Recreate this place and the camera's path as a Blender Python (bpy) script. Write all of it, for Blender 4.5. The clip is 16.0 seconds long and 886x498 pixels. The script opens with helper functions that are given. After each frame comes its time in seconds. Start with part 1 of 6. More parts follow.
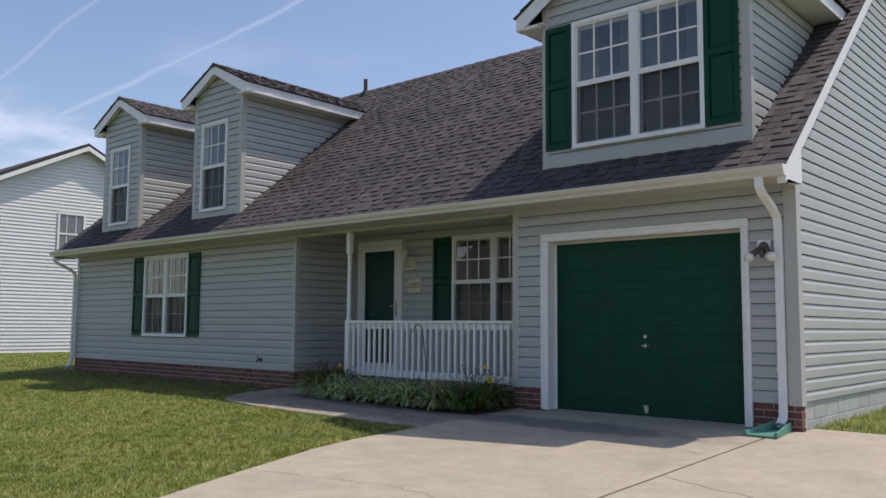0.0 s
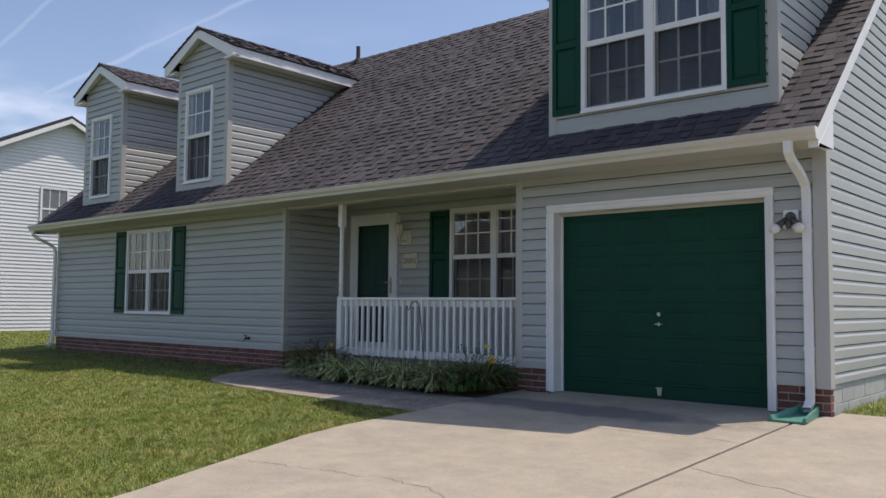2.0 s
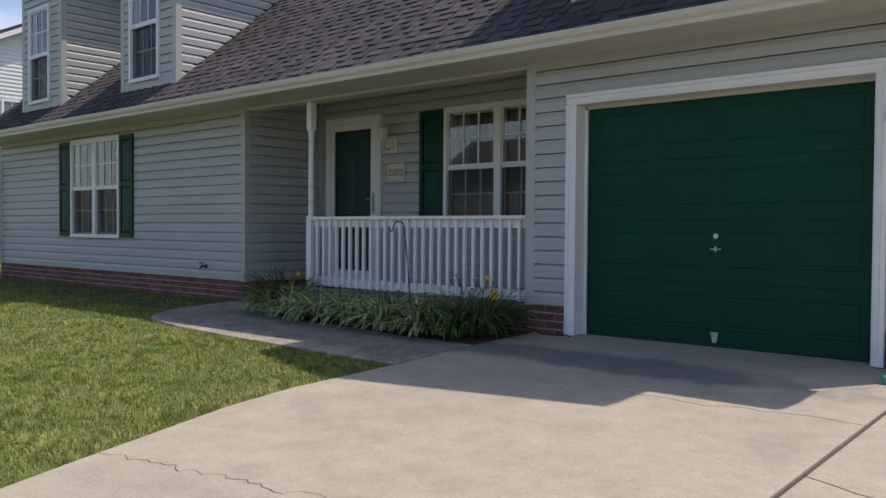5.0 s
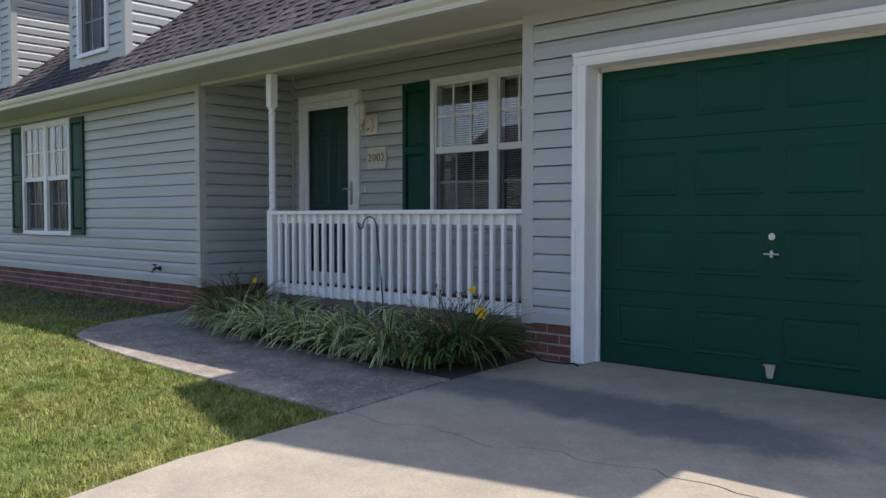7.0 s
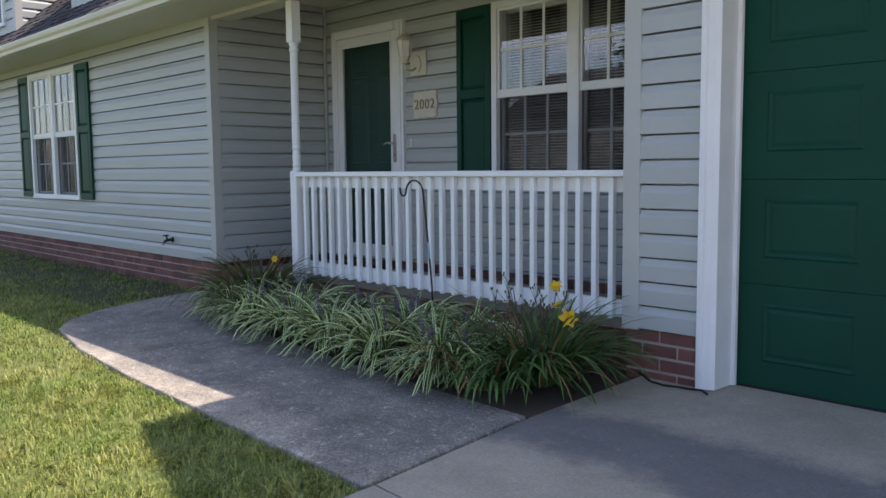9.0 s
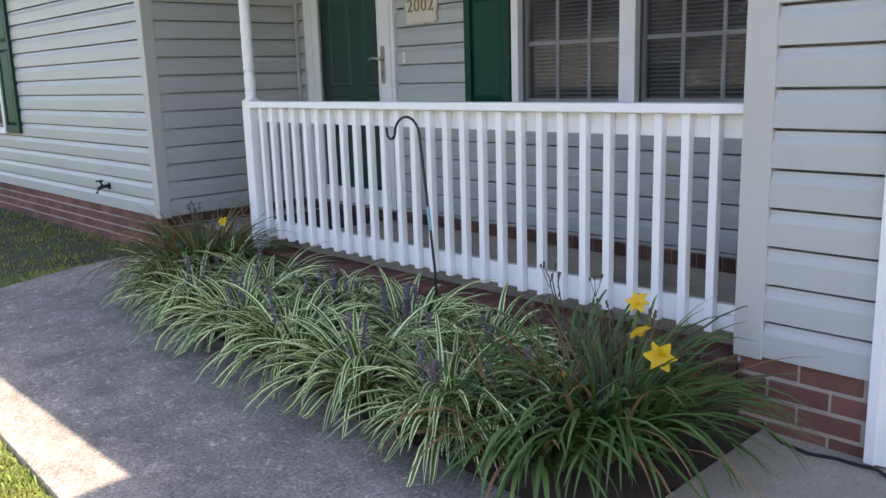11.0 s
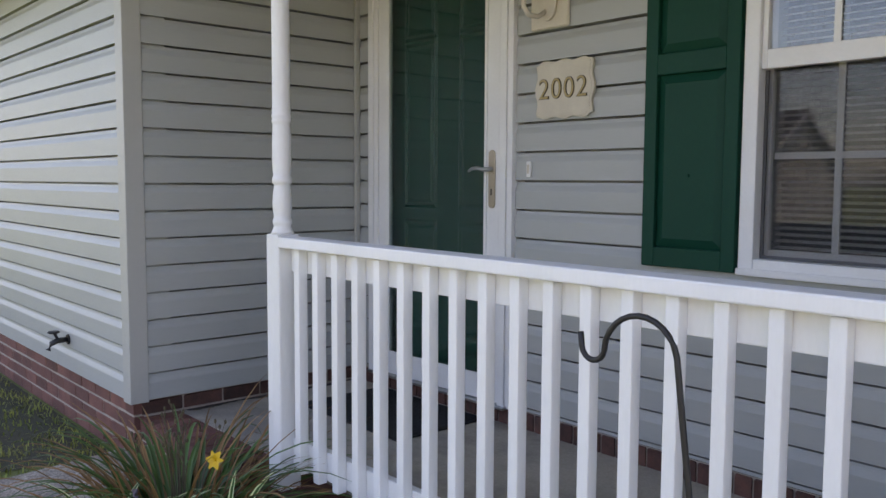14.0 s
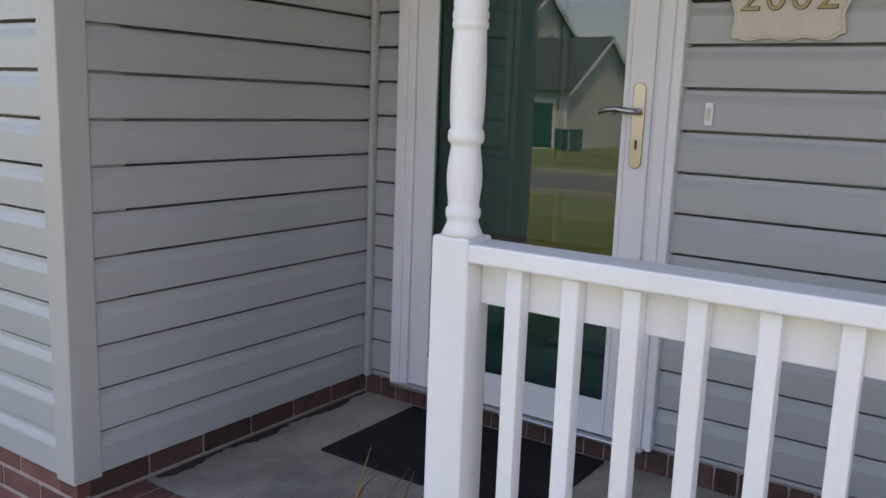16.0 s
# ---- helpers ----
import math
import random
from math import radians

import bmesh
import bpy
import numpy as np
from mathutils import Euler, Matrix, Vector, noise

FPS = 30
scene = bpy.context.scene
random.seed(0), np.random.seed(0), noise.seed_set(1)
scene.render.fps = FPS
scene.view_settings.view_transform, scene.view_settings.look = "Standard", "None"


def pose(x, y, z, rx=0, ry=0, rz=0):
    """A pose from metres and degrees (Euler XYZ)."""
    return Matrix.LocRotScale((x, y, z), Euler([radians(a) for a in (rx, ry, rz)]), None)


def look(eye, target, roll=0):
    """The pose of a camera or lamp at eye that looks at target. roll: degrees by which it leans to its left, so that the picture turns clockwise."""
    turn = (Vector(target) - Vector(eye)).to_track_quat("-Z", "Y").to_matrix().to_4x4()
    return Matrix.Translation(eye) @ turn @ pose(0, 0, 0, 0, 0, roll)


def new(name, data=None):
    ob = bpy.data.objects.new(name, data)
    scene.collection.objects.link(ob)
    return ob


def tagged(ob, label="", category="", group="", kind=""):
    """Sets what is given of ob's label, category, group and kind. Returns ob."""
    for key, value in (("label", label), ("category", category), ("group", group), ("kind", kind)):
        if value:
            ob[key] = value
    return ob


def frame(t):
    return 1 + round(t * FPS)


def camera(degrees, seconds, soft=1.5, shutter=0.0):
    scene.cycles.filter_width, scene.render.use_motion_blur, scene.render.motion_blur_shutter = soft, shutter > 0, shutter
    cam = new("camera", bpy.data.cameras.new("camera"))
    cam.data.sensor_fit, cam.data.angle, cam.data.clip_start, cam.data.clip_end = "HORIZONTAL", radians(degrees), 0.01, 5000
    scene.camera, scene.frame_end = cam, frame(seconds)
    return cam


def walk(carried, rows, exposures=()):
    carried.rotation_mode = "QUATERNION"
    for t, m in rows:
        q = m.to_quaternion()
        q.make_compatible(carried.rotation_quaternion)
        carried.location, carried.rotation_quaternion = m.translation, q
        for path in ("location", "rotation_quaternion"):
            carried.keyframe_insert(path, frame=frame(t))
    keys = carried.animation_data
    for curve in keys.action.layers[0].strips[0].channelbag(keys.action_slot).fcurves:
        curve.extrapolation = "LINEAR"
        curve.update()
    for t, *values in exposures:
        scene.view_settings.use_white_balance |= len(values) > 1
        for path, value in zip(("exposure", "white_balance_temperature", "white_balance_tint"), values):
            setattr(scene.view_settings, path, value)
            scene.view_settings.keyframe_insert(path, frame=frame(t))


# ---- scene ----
cam = camera(55.7, 16.0)
PATH = [
    (0, (0.295, -0.243, 1.045), (-1.025, 1.249, 1.228), 0.4),
    (0.5, (0.259, -0.182, 1.041), (-1.061, 1.31, 1.208), 0.4),
    (1, (0.208, -0.057, 0.991), (-1.117, 1.432, 1.154), 0.8),
    (1.5, (0.006, 0.037, 0.986), (-1.312, 1.533, 1.138), 0.8),
    (2, (-0.237, 0.22, 1.016), (-1.544, 1.729, 1.15), 0.5),
    (2.5, (-0.448, 0.5, 1.037), (-1.757, 2.008, 1.153), 0.3),
    (3, (-0.698, 0.777, 0.999), (-1.997, 2.295, 1.085), 0.3),
    (3.5, (-0.953, 1.052, 1.015), (-2.219, 2.599, 1.067), 0.1),
    (4, (-1.178, 1.39, 0.979), (-2.449, 2.934, 1.024), 0.2),
    (4.2, (-1.278, 1.508, 0.975), (-2.552, 3.05, 0.973), 0.3),
    (6.5, (-2.244, 3.229, 1.016), (-3.597, 4.7, 0.957), -0.3),
    (7, (-2.497, 3.582, 1.062), (-3.849, 5.054, 0.985), 0.0),
    (7.5, (-2.83, 3.892, 1.073), (-4.192, 5.353, 0.971), 0.0),
    (8, (-3.083, 4.241, 1.092), (-4.513, 5.63, 0.938), -0.3),
    (8.5, (-3.369, 4.509, 1.133), (-4.816, 5.875, 0.939), -0.8),
    (9, (-3.732, 4.812, 1.142), (-5.174, 6.185, 0.95), -0.6),
    (9.2, (-3.838, 4.92, 1.165), (-5.278, 6.294, 0.968), -0.6),
    (11.5, (-5.346, 6.317, 1.251), (-6.776, 7.646, 0.816), -1.6),
    (12, (-5.653, 6.612, 1.252), (-7.109, 7.931, 0.874), -0.8),
    (12.5, (-5.924, 6.831, 1.289), (-7.403, 8.14, 0.974), -0.3),
    (13, (-6.291, 6.967, 1.313), (-7.769, 8.291, 1.065), -0.0),
    (13.5, (-6.64, 7.167, 1.315), (-8.144, 8.476, 1.161), 0.0),
    (14, (-7.043, 7.252, 1.326), (-8.541, 8.567, 1.164), 0.3),
    (14.5, (-7.482, 7.243, 1.347), (-8.923, 8.618, 1.163), 0.7),
    (15, (-7.944, 7.33, 1.376), (-9.296, 8.791, 1.188), 1.1),
    (15.5, (-8.389, 7.359, 1.373), (-9.682, 8.865, 1.125), 1.1),
    (16, (-8.827, 7.438, 1.393), (-9.936, 9.066, 1.044), 2.1),
]
walk(cam, [(t, look(eye, target, roll)) for t, eye, target, roll in PATH], [(0.0, 0.25, 6550, 17), (3.5, 0.25, 6550, 18), (6.5, 0.60, 6350, 18), (7.5, 0.84, 6300, 18), (8.5, 0.97, 6350, 18), (9.0, 1.19, 6450, 19), (11.5, 1.96, 7150, 23), (13.0, 1.88, 7250, 25), (16.0, 1.88, 7500, 28)])

# ---- light ----
SUN_WAY = Vector((0.28, 0.384, 1.0)).normalized()
world = bpy.data.worlds.new("sky")
scene.world = world
world.use_nodes = True


def build_sky(tree):
    nodes, links = tree.nodes, tree.links
    nodes.clear()
    out, bg = nodes.new("ShaderNodeOutputWorld"), nodes.new("ShaderNodeBackground")
    sky = nodes.new("ShaderNodeTexSky")
    sky.sky_type, sky.sun_disc = "NISHITA", False
    sky.sun_elevation, sky.sun_rotation = math.asin(SUN_WAY.z), math.atan2(SUN_WAY.x, SUN_WAY.y)
    sky.air_density, sky.dust_density, sky.ozone_density = 1.0, 1.3, 1.3
    co = nodes.new("ShaderNodeTexCoord")
    stretch = nodes.new("ShaderNodeMapping")
    stretch.inputs["Scale"].default_value = (1.6, 1.6, 5.0)
    links.new(co.outputs["Generated"], stretch.inputs["Vector"])
    cloud = nodes.new("ShaderNodeTexNoise")
    cloud.inputs["Scale"].default_value, cloud.inputs["Detail"].default_value = 1.7, 7
    cloud.inputs["Roughness"].default_value = 0.55
    links.new(stretch.outputs[0], cloud.inputs["Vector"])
    amount = nodes.new("ShaderNodeMapRange")
    amount.interpolation_type = "SMOOTHSTEP"
    amount.inputs["From Min"].default_value, amount.inputs["From Max"].default_value = 0.5, 0.72
    links.new(cloud.outputs["Fac"], amount.inputs["Value"])
    # haze and low cloud gather towards the horizon
    split = nodes.new("ShaderNodeSeparateXYZ")
    links.new(co.outputs["Generated"], split.inputs[0])
    low = nodes.new("ShaderNodeMapRange")
    low.interpolation_type = "SMOOTHSTEP"
    low.inputs["From Min"].default_value, low.inputs["From Max"].default_value = 0.34, 0.12
    links.new(split.outputs["Z"], low.inputs["Value"])
    mul = nodes.new("ShaderNodeMath")
    mul.operation = "MULTIPLY"
    links.new(amount.outputs[0], mul.inputs[0])
    links.new(low.outputs[0], mul.inputs[1])
    total = mul.outputs[0]
    wob = nodes.new("ShaderNodeTexNoise")
    wob.inputs["Scale"].default_value, wob.inputs["Detail"].default_value = 9, 5
    links.new(co.outputs["Generated"], wob.inputs["Vector"])
    # two contrails: thin bands along great circles
    for a, b, width, strength in CONTRAILS:
        n = Vector(a).cross(Vector(b)).normalized()
        dot = nodes.new("ShaderNodeVectorMath")
        dot.operation = "DOT_PRODUCT"
        links.new(co.outputs["Generated"], dot.inputs[0])
        dot.inputs[1].default_value = n
        shake = nodes.new("ShaderNodeMath")
        shake.operation = "MULTIPLY_ADD"
        links.new(wob.outputs["Fac"], shake.inputs[0])
        shake.inputs[1].default_value = 0.02
        links.new(dot.outputs["Value"], shake.inputs[2])
        off = nodes.new("ShaderNodeMath")
        off.operation = "ADD"
        off.inputs[1].default_value = -0.010
        links.new(shake.outputs[0], off.inputs[0])
        size = nodes.new("ShaderNodeMath")
        size.operation = "ABSOLUTE"
        links.new(off.outputs[0], size.inputs[0])
        band = nodes.new("ShaderNodeMapRange")
        band.interpolation_type = "SMOOTHSTEP"
        band.inputs["From Min"].default_value, band.inputs["From Max"].default_value = width, 0.0
        band.inputs["To Max"].default_value = strength
        links.new(size.outputs[0], band.inputs["Value"])
        most = nodes.new("ShaderNodeMath")
        most.operation = "MAXIMUM"
        links.new(total, most.inputs[0])
        links.new(band.outputs[0], most.inputs[1])
        total = most.outputs[0]
    mix = nodes.new("ShaderNodeMixRGB")
    mix.inputs["Color2"].default_value = (7.6, 7.9, 8.8, 1)
    links.new(total, mix.inputs["Fac"])
    links.new(sky.outputs[0], mix.inputs["Color1"])
    links.new(mix.outputs[0], bg.inputs["Color"])
    bg.inputs["Strength"].default_value = 0.127
    links.new(bg.outputs[0], out.inputs["Surface"])


CONTRAILS = [((-0.90, 0.379, 0.215), (-0.729, 0.58, 0.364), 0.0045, 0.13), ((-0.908, 0.331, 0.257), (-0.851, 0.40, 0.341), 0.0035, 0.09)]
build_sky(world.node_tree)
sun = new("sun", bpy.data.lights.new("sun", "SUN"))
sun.data.energy, sun.data.angle, sun.data.color = 3.35, radians(0.53), (1.0, 0.92, 0.79)
sun.matrix_world = look(SUN_WAY * 60, (0, 0, 0))


# ---- materials ----
def mat(name, a, b=None, rough=0.6, metal=0.0, scale=3.0, fine=60.0, bump=0.0, bump_scale=120.0, mottle=0.35,
        obj_random=0.0, island=0.0, stretch=(1, 1, 1), spec=0.5, coat=0.0, translucent=0.0):
    """A procedural surface: two colours mixed by a coarse and a fine noise in metres, with relief."""
    m = bpy.data.materials.new(name)
    m.use_nodes = True
    nodes, links = m.node_tree.nodes, m.node_tree.links
    p = nodes["Principled BSDF"]
    p.inputs["Roughness"].default_value, p.inputs["Metallic"].default_value = rough, metal
    p.inputs["Specular IOR Level"].default_value = spec
    p.inputs["Coat Weight"].default_value = coat
    b = b or tuple(c * 0.8 for c in a)
    geo = nodes.new("ShaderNodeNewGeometry")
    mp = nodes.new("ShaderNodeMapping")
    mp.inputs["Scale"].default_value = stretch
    links.new(geo.outputs["Position"], mp.inputs["Vector"])
    big, small = nodes.new("ShaderNodeTexNoise"), nodes.new("ShaderNodeTexNoise")
    big.inputs["Scale"].default_value, big.inputs["Detail"].default_value = scale, 6
    small.inputs["Scale"].default_value, small.inputs["Detail"].default_value = fine, 4
    for n in (big, small):
        links.new(mp.outputs[0], n.inputs["Vector"])
    add = nodes.new("ShaderNodeMath")
    add.operation = "MULTIPLY_ADD"
    links.new(small.outputs["Fac"], add.inputs[0])
    add.inputs[1].default_value = mottle
    links.new(big.outputs["Fac"], add.inputs[2])
    rng = nodes.new("ShaderNodeMapRange")
    rng.inputs["From Min"].default_value, rng.inputs["From Max"].default_value = 0.3 + mottle * 0.3, 0.7 + mottle * 0.7
    links.new(add.outputs[0], rng.inputs["Value"])
    mix = nodes.new("ShaderNodeMixRGB")
    mix.inputs["Color1"].default_value, mix.inputs["Color2"].default_value = (*a, 1), (*b, 1)
    links.new(rng.outputs[0], mix.inputs["Fac"])
    col = mix.outputs[0]
    for source, amount in ((("info", obj_random)), ("island", island)):
        if not amount:
            continue
        if source == "info":
            r = nodes.new("ShaderNodeObjectInfo").outputs["Random"]
        else:
            r = geo.outputs["Random Per Island"]
        v = nodes.new("ShaderNodeMapRange")
        v.inputs["To Min"].default_value, v.inputs["To Max"].default_value = 1 - amount, 1 + amount
        links.new(r, v.inputs["Value"])
        hsv = nodes.new("ShaderNodeHueSaturation")
        links.new(col, hsv.inputs["Color"])
        links.new(v.outputs[0], hsv.inputs["Value"])
        col = hsv.outputs[0]
    links.new(col, p.inputs["Base Color"])
    rr = nodes.new("ShaderNodeMapRange")
    rr.inputs["To Min"].default_value, rr.inputs["To Max"].default_value = max(0.02, rough - 0.08), min(1, rough + 0.08)
    links.new(small.outputs["Fac"], rr.inputs["Value"])
    links.new(rr.outputs[0], p.inputs["Roughness"])
    if bump:
        bn, bt = nodes.new("ShaderNodeBump"), nodes.new("ShaderNodeTexNoise")
        bt.inputs["Scale"].default_value, bt.inputs["Detail"].default_value = bump_scale, 5
        links.new(mp.outputs[0], bt.inputs["Vector"])
        bn.inputs["Strength"].default_value, bn.inputs["Distance"].default_value = bump, 0.004
        links.new(bt.outputs["Fac"], bn.inputs["Height"])
        links.new(bn.outputs[0], p.inputs["Normal"])
    if translucent:
        tr, mx = nodes.new("ShaderNodeBsdfTranslucent"), nodes.new("ShaderNodeMixShader")
        links.new(col, tr.inputs["Color"])
        mx.inputs["Fac"].default_value = translucent
        links.new(p.outputs[0], mx.inputs[1])
        links.new(tr.outputs[0], mx.inputs[2])
        links.new(mx.outputs[0], nodes["Material Output"].inputs["Surface"])
    return m


def glass(name, tint=(1, 1, 1), ior=1.5):
    """A thin pane: clear, with a mirror image that grows towards grazing angles."""
    m = bpy.data.materials.new(name)
    m.use_nodes = True
    nodes, links = m.node_tree.nodes, m.node_tree.links
    nodes.clear()
    out, mx = nodes.new("ShaderNodeOutputMaterial"), nodes.new("ShaderNodeMixShader")
    tr, gl, fr = nodes.new("ShaderNodeBsdfTransparent"), nodes.new("ShaderNodeBsdfGlossy"), nodes.new("ShaderNodeLayerWeight")
    tr.inputs["Color"].default_value = (*tint, 1)
    gl.inputs["Roughness"].default_value = 0.004
    fr.inputs["Blend"].default_value = 0.5
    f0 = ((ior - 1) / (ior + 1)) ** 2
    pw, ma = nodes.new("ShaderNodeMath"), nodes.new("ShaderNodeMath")
    pw.operation, ma.operation = "POWER", "MULTIPLY_ADD"
    pw.inputs[1].default_value = 5.0
    links.new(fr.outputs["Facing"], pw.inputs[0])
    links.new(pw.outputs[0], ma.inputs[0])
    ma.inputs[1].default_value, ma.inputs[2].default_value = 1 - f0, f0
    bn, bt = nodes.new("ShaderNodeBump"), nodes.new("ShaderNodeTexNoise")
    bt.inputs["Scale"].default_value = 1.4
    bn.inputs["Strength"].default_value, bn.inputs["Distance"].default_value = 0.25, 0.004
    geo = nodes.new("ShaderNodeNewGeometry")
    links.new(geo.outputs["Position"], bt.inputs["Vector"])
    links.new(bt.outputs["Fac"], bn.inputs["Height"])
    links.new(bn.outputs[0], gl.inputs["Normal"])
    links.new(ma.outputs[0], mx.inputs["Fac"])
    links.new(tr.outputs[0], mx.inputs[1])
    links.new(gl.outputs[0], mx.inputs[2])
    links.new(mx.outputs[0], out.inputs["Surface"])
    return m


SIDING = mat("vinyl_siding", (0.425, 0.441, 0.425), (0.387, 0.404, 0.390), 0.42, scale=1.3, fine=35, bump=0.12, bump_scale=40, obj_random=0.03, stretch=(1, 1, 4))
WHITE = mat("white_paint", (0.83, 0.83, 0.82), (0.74, 0.74, 0.73), 0.45, scale=4, fine=90, bump=0.12, bump_scale=90)
RAILPAINT = mat("painted_wood", (0.86, 0.86, 0.85), (0.77, 0.77, 0.75), 0.5, scale=5, fine=120, bump=0.25, bump_scale=70, stretch=(1, 1, 0.25))
TRIM = mat("grey_trim", (0.455, 0.455, 0.425), (0.415, 0.415, 0.385), 0.45, scale=2, fine=50, bump=0.08)
GUTTER = mat("gutter_enamel", (0.70, 0.66, 0.56), (0.56, 0.52, 0.43), 0.4, scale=1.2, fine=30, bump=0.06, stretch=(0.5, 1, 3))
SOFFIT = mat("soffit_vinyl", (0.60, 0.575, 0.51), (0.52, 0.495, 0.44), 0.5, scale=1.5, fine=30)
DOORGREEN = mat("door_green_paint", (0.003, 0.078, 0.060), (0.002, 0.066, 0.050), 0.35, scale=2.5, fine=60)
GREEN = mat("green_paint", (0.002, 0.056, 0.034), (0.0015, 0.046, 0.028), 0.5, spec=0.2, scale=2.5, fine=60, bump=0.10, bump_scale=60)
ROOF = mat("asphalt_shingle", (0.092, 0.080, 0.084), (0.030, 0.027, 0.030), 0.92, scale=1.1, fine=170, mottle=0.9, bump=0.6, bump_scale=500, island=0.3)
BRICK = mat("red_brick", (0.20, 0.082, 0.062), (0.125, 0.054, 0.045), 0.85, scale=9, fine=120, bump=0.7, bump_scale=160, obj_random=0.28)
MORTAR = mat("mortar", (0.42, 0.36, 0.30), (0.30, 0.25, 0.21), 0.95, scale=12, fine=150, bump=0.6, bump_scale=220)
BLOCK = mat("painted_block", (0.46, 0.48, 0.45), (0.38, 0.40, 0.37), 0.85, scale=5, fine=130, bump=0.7, bump_scale=130, obj_random=0.06)
# near-black colour stands in for unlit interiors; flashing and keyhole share it
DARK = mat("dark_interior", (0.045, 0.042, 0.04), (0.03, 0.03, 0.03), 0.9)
RUBBER = mat("black_rubber", (0.012, 0.013, 0.015), (0.008, 0.008, 0.009), 0.75, bump=0.5, bump_scale=250)
STEEL = mat("galvanised_steel", (0.55, 0.56, 0.56), (0.42, 0.43, 0.43), 0.35, metal=1.0, fine=80)
BRASS = mat("worn_brass", (0.50, 0.445, 0.36), (0.36, 0.33, 0.28), 0.3, metal=1.0, fine=120)
IRON = mat("black_iron", (0.012, 0.012, 0.013), (0.02, 0.018, 0.016), 0.5, fine=90, bump=0.2)
# grey rather than white: the dark room behind is mixed into the cloth
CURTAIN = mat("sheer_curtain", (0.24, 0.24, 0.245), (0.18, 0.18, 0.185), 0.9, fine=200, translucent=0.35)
BLIND = mat("blind_slat", (0.78, 0.77, 0.74), (0.68, 0.67, 0.65), 0.5, island=0.08)
GLASS = glass("window_glass", (0.95, 0.96, 0.955), 1.78)
DOORGLASS = glass("storm_glass", (0.80, 0.86, 0.84), 1.68)


def screen_mesh():
    """Fine dark fly screen: most of it lets light through."""
    m = bpy.data.materials.new("fly_screen")
    m.use_nodes = True
    nodes, links = m.node_tree.nodes, m.node_tree.links
    tr, mx = nodes.new("ShaderNodeBsdfTransparent"), nodes.new("ShaderNodeMixShader")
    nodes["Principled BSDF"].inputs["Base Color"].default_value = (0.03, 0.03, 0.032, 1)
    nodes["Principled BSDF"].inputs["Roughness"].default_value = 0.8
    mx.inputs["Fac"].default_value = 0.26
    links.new(tr.outputs[0], mx.inputs[1])
    links.new(nodes["Principled BSDF"].outputs[0], mx.inputs[2])
    links.new(mx.outputs[0], nodes["Material Output"].inputs["Surface"])
    return m


SCREEN = screen_mesh()
SCREENFRAME = mat("screen_frame", (0.09, 0.09, 0.095), (0.06, 0.06, 0.065), 0.5, fine=60)

# ---- mesh helpers ----
ORIGIN = {}


